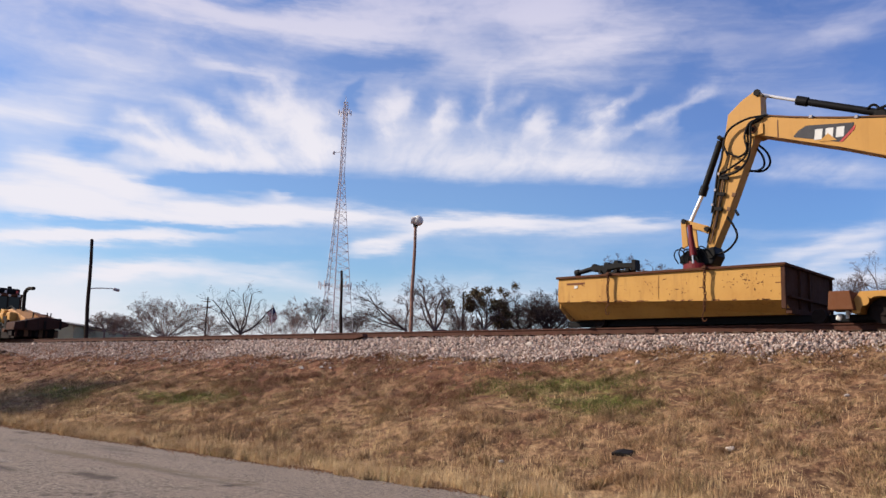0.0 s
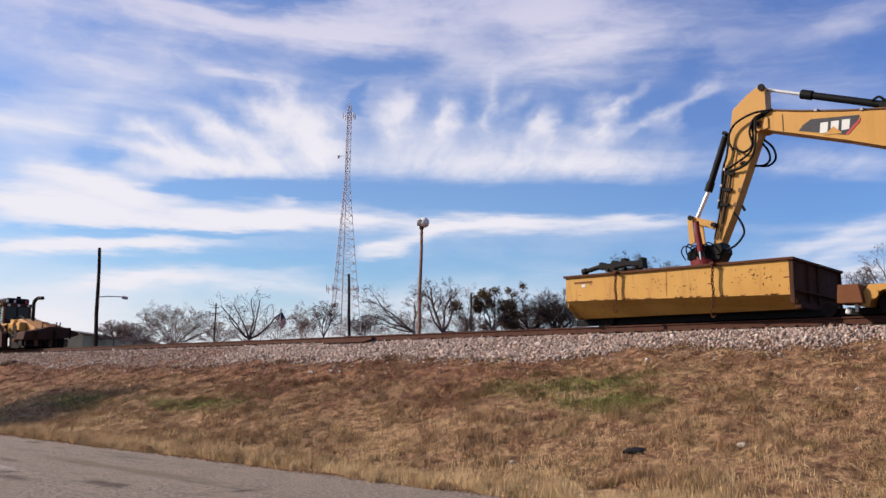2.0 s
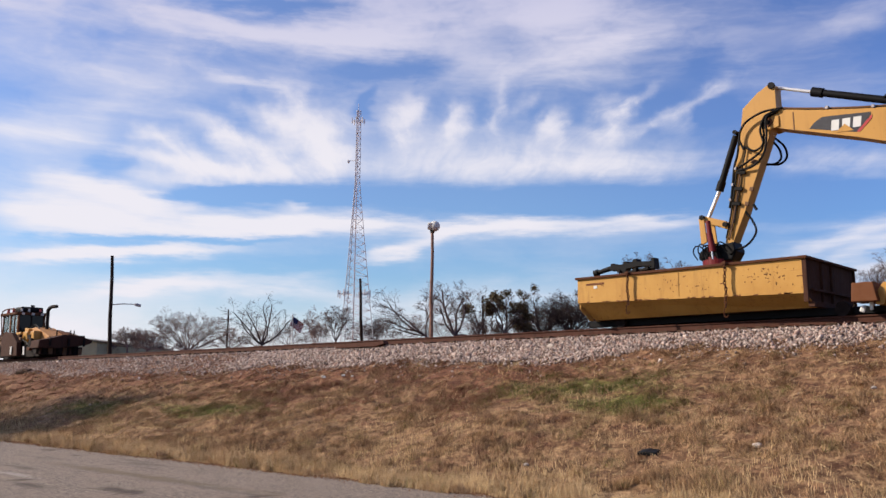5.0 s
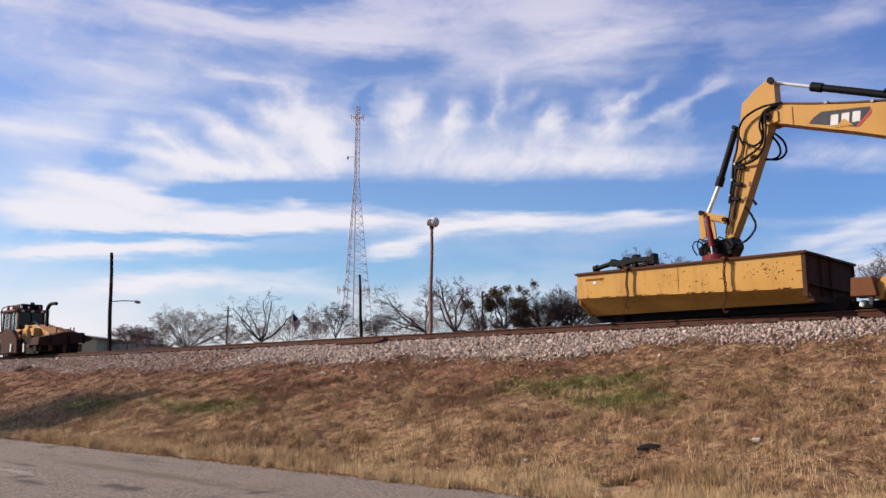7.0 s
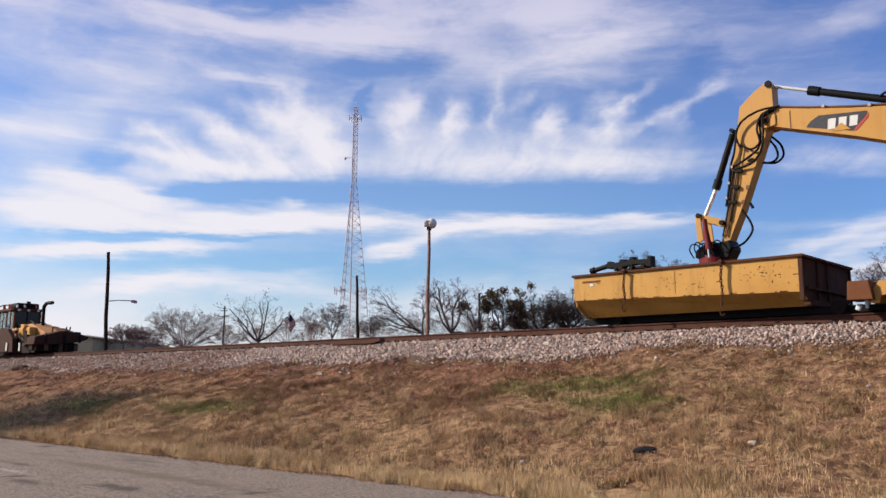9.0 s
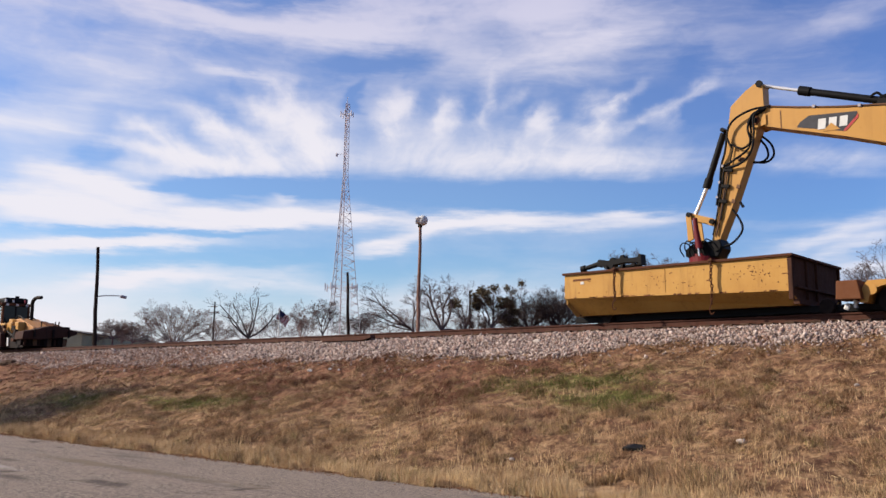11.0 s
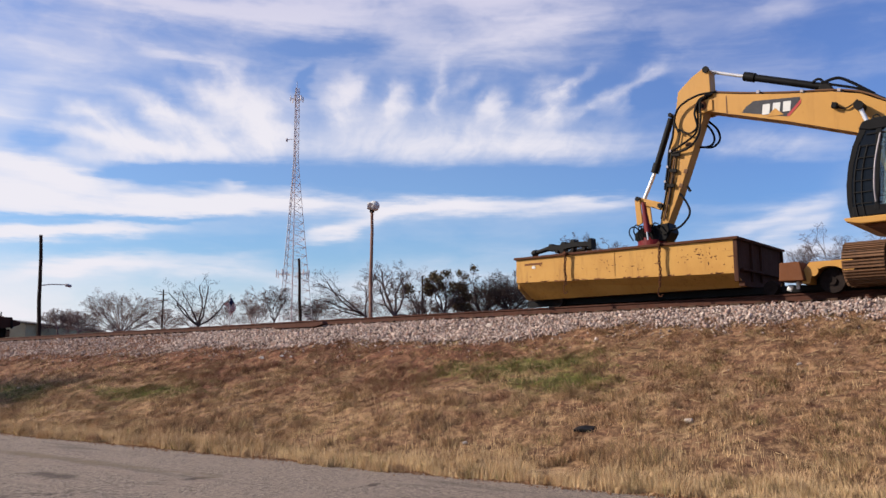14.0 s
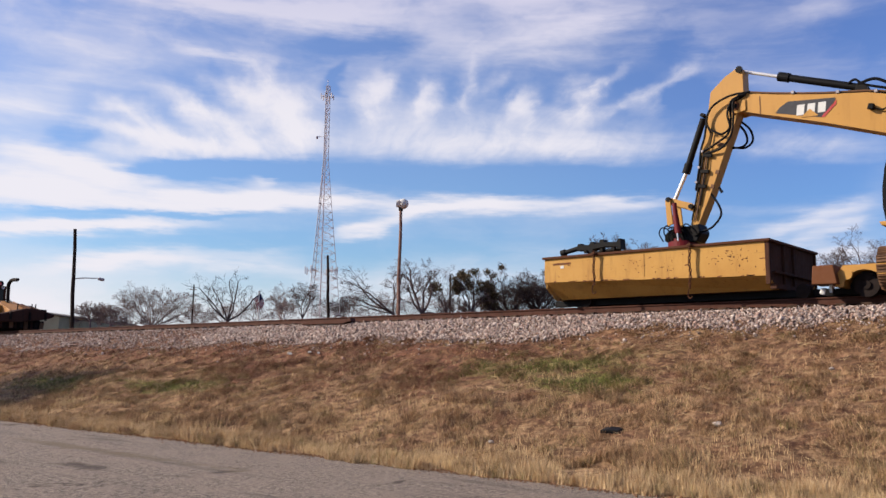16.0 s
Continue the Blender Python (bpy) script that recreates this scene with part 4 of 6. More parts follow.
# ---- excavator ----
def make_excavator():
    ex = thing("excavator", "yellow tracked excavator with black cab and long arm", "excavator")
    # boom: box section, bent in the middle, with a narrow tip
    bm = B()
    slab(bm, [(-8.15, 7.99), (-8.05, 8.10), (-7.80, 8.17), (-6.95, 7.96), (-5.93, 7.76), (-4.96, 7.61), (-4.36, 7.44), (-3.85, 7.14), (-2.7, 5.35), (-2.75, 4.9), (-3.15, 4.78), (-3.5, 4.95), (-4.1, 6.22), (-4.49, 6.59), (-5.98, 7.11), (-7.34, 7.55), (-7.86, 7.72), (-8.12, 7.80)], 20.25, 20.75, 0.02)
    boom = part("boom", bm, "yellow", ex, "yellow box-section boom with dark badge")
    for y in (20.235, 20.765):
        bm = B()
        slab(bm, [(-8.18, 7.86), (-8.10, 8.02), (-7.9, 8.02), (-7.72, 7.98), (-7.72, 7.72), (-7.95, 7.68), (-8.14, 7.74)], y - 0.02, y + 0.02, 0.01)
        part("boom_tip", bm, "yellow", boom)
    bm = B()
    rod(bm, (-7.98, 20.17, 7.86), (-7.98, 20.85, 7.86), 0.06, seg=20)
    part("elbow_pin", bm, "steel_dark", boom)
    # thin edge strip and pipes on the boom's back
    for dy in (0.05, 0.14, 0.30, 0.40):
        bm = B()
        hose(bm, [(-7.75, 20.25 + dy, 8.20), (-6.95, 20.25 + dy, 8.01), (-5.93, 20.25 + dy, 7.81), (-4.96, 20.25 + dy, 7.66), (-4.36, 20.25 + dy, 7.49), (-3.85, 20.25 + dy, 7.19)], 0.022)
        part("steel_pipe", bm, "shoe" if dy < 0.1 else "steel_dark", boom)
    for x, z in ((-6.6, 7.91), (-5.6, 7.72), (-4.8, 7.58)):
        bm = B()
        box(bm, (x, 20.47, z + 0.03), (0.07, 0.5, 0.07), (0, 8, 0), 0.006)
        part("pipe_clamp", bm, "galv", boom)
    # badge: dark slanted panel with pale shapes, a yellow wedge and a red stripe
    yb = 20.25 - 0.004
    bm = B()
    slab(bm, [(-7.02, 7.51), (-6.92, 7.63), (-6.72, 7.74), (-5.66, 7.63), (-5.66, 7.57), (-5.97, 7.22)], yb - 0.003, yb)
    badge = part("badge", bm, "badge", boom, "dark slanted badge")
    bm = B()
    slab(bm, [(-5.80, 7.41), (-5.63, 7.57), (-5.65, 7.47), (-5.92, 7.215), (-5.985, 7.23)], yb - 0.006, yb - 0.0035)
    part("stripe", bm, "stripe_red", badge, "red stripe")

    for x in (-6.54, -6.30, -6.06):
        bm = B()
        slab(bm, [(x, 7.36 - 0.03 * (x + 6.56)), (x + 0.17, 7.355 - 0.03 * (x + 6.56)), (x + 0.20, 7.60 - 0.05 * (x + 6.56)), (x + 0.03, 7.61 - 0.05 * (x + 6.56))], yb - 0.007, yb - 0.0035)
        part("pale_mark", bm, "white", badge, "plain pale block")
    bm = B()
    slab(bm, [(-6.44, 7.30), (-6.04, 7.278), (-6.23, 7.47)], yb - 0.010, yb - 0.0075)
    part("wedge", bm, "yellow", badge)
    # work lamp on the boom and the boom cylinder rod behind the cab roof
    bm = B()
    box(bm, (-4.90, 20.17, 7.25), (0.12, 0.12, 0.13), (0, 15, 0), 0.015)
    lampb = part("work_lamp", bm, "black", boom, "small black work lamp")
    bm = B()
    hose(bm, [(-4.86, 20.2, 7.22), (-4.70, 20.2, 7.15), (-4.55, 20.2, 7.20), (-4.42, 20.2, 7.30)], 0.018)
    part("lamp_cable", bm, "black", lampb)
    for y in (20.02, 20.98):
        bm = B()
        rod(bm, (-4.36, y, 7.10), (-4.05, y, 6.20), 0.05, seg=14)
        cyl = part("boom_cylinder_rod", bm, "chrome", ex, "chrome rod of the boom cylinder")
        bm = B()
        rod(bm, (-4.10, y, 6.30), (-3.55, y, 4.70), 0.085, seg=16)
        part("boom_cylinder_barrel", bm, "yellow", cyl)
    bm = B()
    rod(bm, (-4.36, 19.93, 7.10), (-4.36, 21.07, 7.10), 0.10, seg=20)
    part("boss_plate", bm, "steel_dark", boom)

    # stick
    bm = B()
    slab(bm, [(-7.96, 8.86), (-7.80, 8.80), (-7.80, 8.30), (-7.78, 8.05), (-7.97, 7.66), (-8.73, 5.76), (-9.08, 5.00), (-9.16, 4.74), (-9.24, 4.80), (-9.28, 5.02), (-9.13, 5.66), (-8.90, 7.07), (-8.73, 7.81), (-8.64, 8.38), (-8.24, 8.70)], 20.31, 20.69, 0.015)
    stick = part("stick", bm, "yellow", ex, "yellow tapering stick hung with black hoses")
    for y in (20.30, 20.70):
        bm = B()
        rod(bm, (-7.88, y - 0.03, 8.80), (-7.88, y + 0.03, 8.80), 0.085, seg=20)
        part("ear", bm, "steel_dark", stick)
    bm = B()
    rod(bm, (-7.98, 20.19, 7.87), (-7.98, 20.81, 7.87), 0.11, seg=20)
    part("pin_boss", bm, "brown", stick)
    bm = B()
    rod(bm, (-7.87, 20.5, 8.80), (-6.94, 20.5, 8.46), 0.042, seg=16)
    sc = part("stick_cylinder_rod", bm, "chrome", ex, "bright chrome rod")
    bm = B()
    rod(bm, (-6.99, 20.5, 8.48), (-6.74, 20.5, 8.39), 0.115, seg=18)
    rod(bm, (-6.77, 20.5, 8.40), (-5.15, 20.5, 7.815), 0.088, seg=18)
    part("stick_cylinder_barrel", bm, "black", sc, "black cylinder barrel")
    bm = B()
    slab(bm, [(-5.35, 7.60), (-5.20, 7.92), (-5.08, 7.92), (-4.88, 7.56)], 20.36, 20.64, 0.01)
    part("cylinder_lug", bm, "steel_dark", sc)
    bm = B()
    hose(bm, [(-5.20, 20.38, 7.88), (-4.85, 20.36, 7.93), (-4.55, 20.36, 7.76), (-4.1, 20.36, 7.40)], 0.035)
    part("hose", bm, "black", sc)
    bm = B()
    hose(bm, [(-5.42, 20.42, 7.95), (-5.25, 20.38, 8.00), (-5.05, 20.38, 7.84), (-4.4, 20.38, 7.58), (-3.9, 20.36, 7.24)], 0.03)
    part("hose", bm, "black", sc)
    # bucket cylinder on the stick's back
    bm = B()
    rod(bm, (-8.93, 20.5, 7.78), (-9.40, 20.5, 6.55), 0.082, seg=18)
    rod(bm, (-9.36, 20.5, 6.66), (-9.45, 20.5, 6.42), 0.105, seg=18)
    bc = part("bucket_cylinder_barrel", bm, "black", ex, "black bucket cylinder barrel")
    bm = B()
    rod(bm, (-9.43, 20.5, 6.46), (-9.78, 20.5, 5.76), 0.050, seg=16)
    part("bucket_cylinder_rod", bm, "chrome", bc, "bright chrome rod")
    bm = B()
    rod(bm, (-8.90, 20.34, 7.84), (-8.90, 20.66, 7.84), 0.055, seg=16)
    part("cylinder_pin", bm, "steel_dark", bc)
    for y in (20.28, 20.72):
        bm = B()
        slab(bm, [(-9.90, 5.66), (-9.84, 5.80), (-9.20, 5.58), (-9.14, 5.44), (-9.26, 5.40)], y - 0.03, y + 0.03, 0.01)
        part("idler_link", bm, "yellow", ex)
        bm = B()
        slab(bm, [(-9.90, 5.72), (-9.76, 5.72), (-9.70, 5.10), (-9.86, 5.02)], y + (0.07 if y > 20.5 else -0.07) - 0.025, y + (0.07 if y > 20.5 else -0.07) + 0.025, 0.01)
        part("bucket_link", bm, "yellow", ex)
    for x, z in ((-9.82, 5.74), (-9.21, 5.49)):
        bm = B()
        rod(bm, (x, 20.17, z), (x, 20.83, z), 0.062, seg=16)
        part("link_pin", bm, "steel_dark", ex)
    # tilting rotator: red tilt cylinder, black hub full of hoses, red base
    bm = B()
    rod(bm, (-9.60, 20.08, 5.60), (-9.56, 20.06, 5.25), 0.062, seg=16)
    rod(bm, (-9.57, 20.07, 5.30), (-9.50, 20.06, 4.82), 0.070, 0.088, seg=16)
    tr = part("tilt_cylinder", bm, "red", ex, "red tilt cylinder")
    bm = B()
    rod(bm, (-9.50, 20.0, 4.86), (-9.48, 20.0, 4.62), 0.022, seg=12)
    part("tilt_rod", bm, "chrome", tr)
    bm = B()
    slab(bm, [(-9.97, 4.68), (-9.97, 4.84), (-9.80, 4.97), (-9.36, 5.00), (-9.05, 5.04), (-8.98, 4.80), (-9.10, 4.60), (-9.8, 4.58)], 20.24, 20.78, 0.03)
    rt = part("rotator_body", bm, "black", ex, "black tilting rotator body")
    bm = B()
    rod(bm, (-9.58, 20.5, 4.42), (-9.58, 20.5, 4.64), 0.38, seg=28)
    rod(bm, (-9.62, 20.5, 4.62), (-9.62, 20.5, 4.72), 0.30, seg=28)
    part("rotator_base", bm, "red", rt, "red rotator base")
    bm = B()
    box(bm, (-9.62, 20.5, 4.02), (0.5, 0.45, 0.85), bevel=0.05)
    part("gripper", bm, "steel_dark", rt)
    bm = B()
    rod(bm, (-9.13, 20.2, 4.86), (-9.13, 20.82, 4.86), 0.12, seg=18)
    part("stick_pin", bm, "steel_dark", rt)
    for k in range(6):
        bm = B()
        a = -9.98 + 0.13 * k
        hose(bm, [(a, 20.2, 4.66), (a - 0.09, 20.16, 4.86 + 0.03 * (k % 3)), (a - 0.02, 20.14, 5.00 + 0.05 * (k % 2)), (a + 0.12, 20.16, 4.98), (a + 0.26, 20.2, 4.80)], 0.017)
        part("hose", bm, "black", rt)
    # hoses round the elbow and down the stick
    over = [
        [(-7.60, 20.22, 8.16), (-8.10, 20.18, 8.14), (-8.55, 20.18, 7.95), (-8.72, 20.20, 7.62), (-8.62, 20.2, 7.30)],
        [(-7.70, 20.20, 8.12), (-8.02, 20.16, 8.02), (-8.16, 20.15, 7.70), (-8.12, 20.17, 7.35), (-8.35, 20.2, 7.22), (-8.62, 20.22, 7.38)],
        [(-7.75, 20.24, 8.10), (-8.08, 20.2, 7.90), (-8.10, 20.2, 7.55), (-8.18, 20.2, 7.20), (-8.55, 20.22, 6.98), (-8.80, 20.24, 6.88)],
        [(-7.78, 20.20, 8.16), (-7.99, 20.12, 7.95), (-8.00, 20.12, 7.55), (-8.10, 20.14, 7.10), (-8.40, 20.2, 6.85), (-8.82, 20.24, 6.80)],
    ]
    under = [
        [(-8.06, 20.66, 7.62), (-7.84, 20.76, 7.36), (-7.80, 20.80, 7.08), (-7.98, 20.76, 6.92), (-8.30, 20.66, 6.96)],
        [(-8.10, 20.62, 7.55), (-7.95, 20.72, 7.30), (-7.92, 20.74, 7.06), (-8.06, 20.72, 6.94), (-8.34, 20.62, 6.94)],
        [(-8.76, 20.34, 5.82), (-8.56, 20.36, 5.50), (-8.50, 20.36, 5.22), (-8.72, 20.34, 4.94), (-9.06, 20.32, 4.82)],
        [(-8.72, 20.20, 7.62), (-8.80, 20.22, 7.20), (-8.92, 20.26, 6.9), (-9.0, 20.28, 6.4), (-9.10, 20.28, 5.9)],
    ]
    for r in over + under:
        bm = B()
        hose(bm, r, 0.028, 7)
        part("hose", bm, "black", stick)
    for dx, m in ((0.0, "steel_dark"), (0.09, "shoe")):
        bm = B()
        hose(bm, [(-8.84 + dx, 20.27, 6.90), (-8.97 + dx, 20.27, 6.2), (-9.08 + dx, 20.27, 5.7), (-9.22 + dx, 20.27, 5.15)], 0.024)
        part("steel_pipe", bm, m, stick)
    for x, z in ((-8.74, 6.75), (-8.84, 6.35), (-8.92, 5.98)):
        bm = B()
        box(bm, (x, 20.26, z), (0.22, 0.07, 0.09), (0, 10, 0), 0.01)
        part("pipe_clamp", bm, "steel_dark", stick)
        bm = B()
        box(bm, (x - 0.14, 20.24, z + 0.12), (0.05, 0.05, 0.06))
        part("fitting", bm, "galv", stick)

    for x, z, w in ((-8.42, 6.98, 0.16), (-8.52, 6.30, 0.10), (-8.66, 5.95, 0.10)):
        bm = B()
        box(bm, (x, 20.30, z), (w, 0.05, 0.10), (0, 18, 0), 0.01)
        part("valve_block", bm, "shoe", stick)
    bm = B()
    hose(bm, [(-8.60, 20.27, 7.30), (-8.72, 20.26, 6.80), (-8.78, 20.26, 6.40), (-8.90, 20.26, 5.95), (-9.00, 20.27, 5.50)], 0.014)
    part("grease_line", bm, "steel_dark", stick)
    bm = B()
    rod(bm, (-8.52, 20.34, 5.92), (-8.44, 20.34, 5.78), 0.035, seg=10)
    part("stop", bm, "steel_dark", stick)
    for x, z in ((-7.38, 7.78),):
        bm = B()
        slab(bm, [(x - 0.012, z - 0.24), (x + 0.012, z - 0.24), (x + 0.012, z + 0.22), (x - 0.012, z + 0.22)], 20.243, 20.249)
        part("weld_seam", bm, "shoe", boom)

    # upper body: deck, hood, counterweight (mostly behind the cab)
    bm = B()
    slab(bm, [(-4.62, 4.50), (-0.9, 4.50), (-0.9, 4.36), (-4.30, 4.36), (-4.58, 4.42)], 19.08, 21.9, 0.02)
    part("deck", bm, "yellow", ex)
    # brown instead of yellow: shading below the slab is put into the colour
    bm = B()
    slab(bm, [(-4.30, 4.36), (-1.0, 4.36), (-1.0, 4.13), (-3.55, 4.13)], 19.25, 21.75, 0.015)
    part("shaded_underside", bm, "brown", ex)
    bm = B()
    box(bm, (-1.6, 20.5, 5.15), (1.9, 2.7, 1.25), bevel=0.06)
    part("engine_hood", bm, "yellow", ex)
    bm = B()
    slab(bm, [(-0.9, 4.30), (-0.9, 5.7), (-0.45, 5.6), (-0.15, 5.1), (-0.2, 4.45)], 19.15, 21.85, 0.05)
    part("counterweight", bm, "black", ex)
    bm = B()
    rod(bm, (-3.0, 20.5, 3.95), (-3.0, 20.5, 4.16), 0.62, seg=32)
    part("slew_ring", bm, "steel_dark", ex)

    # cab
    y0, y1 = 19.13, 20.08
    front = [(-4.50, 4.50), (-4.54, 4.80), (-4.53, 5.20), (-4.47, 5.60), (-4.36, 6.00), (-4.18, 6.40)]
    bm = B()
    inner = [(x + (0.10 if i < 5 else 0.16), z) for i, (x, z) in enumerate(front)]
    slab(bm, front + [(-4.02, 6.40)] + inner[4::-1], y0, y0 + 0.06, 0.008)
    cab = part("cab", bm, "black", ex, "black cab with curved front and barred guard")
    bm = B()
    slab(bm, front + [(-4.02, 6.40)] + inner[4::-1], y1 - 0.06, y1, 0.008)
    part("front_pillar", bm, "black", cab)
    bm = B()
    slab(bm, [(-4.22, 6.36), (-4.14, 6.50), (-3.9, 6.55), (-2.75, 6.52), (-2.62, 6.42), (-2.62, 6.32), (-4.0, 6.30)], y0 - 0.02, y1 + 0.02, 0.02)
    part("roof", bm, "black", cab)
    bm = B()
    box(bm, (-3.55, 19.6, 4.62), (1.8, y1 - y0, 0.22), bevel=0.02)
    part("sill", bm, "black", cab)
    bm = B()
    slab(bm, [(-2.95, 4.60), (-2.62, 4.60), (-2.62, 6.42), (-2.85, 6.42)], y0, y1, 0.02)
    part("rear_pillar", bm, "black", cab)
    for x in (-4.02, -3.42):
        bm = B()
        slab(bm, [(x, 4.62), (x + 0.09, 4.62), (x + 0.16, 5.6), (x + 0.26, 6.36), (x + 0.15, 6.36), (x + 0.06, 5.6)], y0 - 0.01, y0 + 0.05, 0.008)
        part("door_pillar", bm, "black", cab)
    # black sheets added at far side and rear to keep sky out of the panes
    bm = B()
    slab(bm, [(-4.40, 4.62), (-2.62, 4.62), (-2.62, 6.36), (-4.10, 6.36), (-4.36, 5.5)], y1 - 0.05, y1 - 0.01)
    part("far_side_blocker", bm, "black", cab)
    bm = B()
    box(bm, (-2.70, 19.6, 5.5), (0.04, 0.85, 1.7))
    part("rear_blocker", bm, "black", cab)
    # barred guard in front of the side light
    for k in range(7):
        z = 4.78 + 0.24 * k
        x = -4.44 + 0.012 * k * k * 0.8
        bm = B()
        box(bm, (x + 0.20, y0 - 0.012, z), (0.36, 0.02, 0.022))
        part("guard_bar", bm, "steel_dark", cab)
    for dx in (0.16, 0.30):
        bm = B()
        hose(bm, [(x + dx, y0 - 0.015, z) for x, z in front[:5]], 0.014)
        part("guard_bar", bm, "steel_dark", cab)
    bm = B()
    slab(bm, [(x + 0.10, z) for x, z in front] + [(-3.86, 6.36), (-3.96, 5.6), (-4.0, 4.66)], y0 + 0.02, y0 + 0.03)
    part("side_pane", bm, "smoke", cab, "dark tinted side light")
    bm = B()
    slab(bm, [(-3.92, 4.68), (-3.42, 4.68), (-3.34, 5.6), (-3.26, 6.32), (-3.76, 6.32), (-3.86, 5.6)], y0 + 0.02, y0 + 0.028)
    part("door_pane", bm, "glass", cab, "bluish door glass")
    bm = B()
    slab(bm, [(-3.32, 5.2), (-2.92, 5.2), (-2.86, 6.32), (-3.18, 6.32)], y0 + 0.02, y0 + 0.028)
    part("rear_pane", bm, "glass", cab)
    bm = B()
    rows = [[bm.verts.new((x + 0.03, y, z)) for y in (y0 + 0.06, y1 - 0.06)] for x, z in front]
    for a, b in zip(rows, rows[1:]):
        bm.faces.new((a[0], a[1], b[1], b[0]))
    part("windscreen", bm, "glass", cab)
    bm = B()
    hose(bm, [(-3.98, y0 - 0.05, 4.78), (-3.98, y0 - 0.09, 5.1), (-3.93, y0 - 0.09, 5.6), (-3.82, y0 - 0.07, 6.1), (-3.80, y0 - 0.02, 6.2)], 0.018)
    part("handrail", bm, "galv", cab, "pale steel handrail")
    bm = B()
    box(bm, (-3.15, 19.6, 5.0), (0.5, 0.5, 0.5), bevel=0.08)
    box(bm, (-2.98, 19.6, 5.5), (0.16, 0.48, 0.75), (0, 8, 0), 0.06)
    part("operator_seat", bm, "black", cab)
    bm = B()
    box(bm, (-3.85, 19.5, 5.0), (0.2, 0.35, 0.7), (0, -12, 0), 0.04)
    part("console", bm, "steel_dark", cab)
    for k in range(4):
        bm = B()
        box(bm, (-3.55 + 0.26 * k, y0 - 0.024, 6.42), (0.17, 0.01, 0.02))
        part("roof_vent", bm, "brass", cab)
    bm = B()
    hose(bm, [(-3.95, 19.3, 6.52), (-3.95, 19.3, 6.62), (-3.85, 19.3, 6.64), (-3.80, 19.3, 6.52)], 0.015)
    part("lifting_eye", bm, "black", cab)

    # crawler tracks, set across the rails on a low deck
    shoe = None
    for cx in (-4.22, -2.0):
        bm = B()
        box(bm, (cx, TRACK_Y + 0.1, 3.5), (0.42, 3.1, 0.42), bevel=0.04)
        tf = part("track_frame", bm, "shoe", ex, "rusty crawler track with ribbed shoes")
        path = []
        r, ya, yb2, zc = 0.40, TRACK_Y - 1.38, TRACK_Y + 1.58, 3.53
        straight = yb2 - ya
        pitch, length = 0.19, 2 * straight + math.tau * r
        n = int(length / pitch)
        for k in range(n):
            s = (k + 0.5) * length / n
            if s < straight:
                y, z, a = ya + s, zc + r, 0
            elif s < straight + math.pi * r:
                q = (s - straight) / r
                y, z, a = yb2 + r * math.sin(q), zc + r * math.cos(q), -math.degrees(q)
            elif s < 2 * straight + math.pi * r:
                y, z, a = yb2 - (s - straight - math.pi * r), zc - r, 180
            else:
                q = (s - 2 * straight - math.pi * r) / r
                y, z, a = ya - r * math.sin(q), zc - r * math.cos(q), 180 - math.degrees(q)
            if shoe is None:
                sb = B()
                slab(sb, [(-0.40, 0.0), (0.40, 0.0), (0.40, 0.02), (-0.40, 0.02)], -0.088, 0.088)
                for yy in (-0.07, 0.0, 0.065):
                    box(sb, (0, yy, 0.033), (0.79, 0.016, 0.03))
                ob = part("track_shoe", sb, "shoe", tf)
                shoe = ob.data
            else:
                ob = new("track_shoe", shoe)
                ob.parent = tf
            ob.matrix_basis = pose(cx, y, z, a, 0, 0)
        for y in (ya, yb2):
            bm = B()
            rod(bm, (cx - 0.2, y, zc), (cx + 0.2, y, zc), 0.34, seg=24)
            part("idler_wheel", bm, "steel_dark", tf)
    bm = B()
    box(bm, (-3.1, TRACK_Y + 0.1, 3.62), (2.0, 1.6, 0.5), bevel=0.06)
    part("car_body", bm, "shoe", ex)
    deck = thing("carrier_deck", "low dark steel rail carrier under the excavator", "rail cart")
    bm = B()
    box(bm, (-2.9, TRACK_Y, 3.06), (3.9, 1.30, 0.08), bevel=0.01)
    part("deck_plate", bm, "steel_dark", deck)


make_excavator()


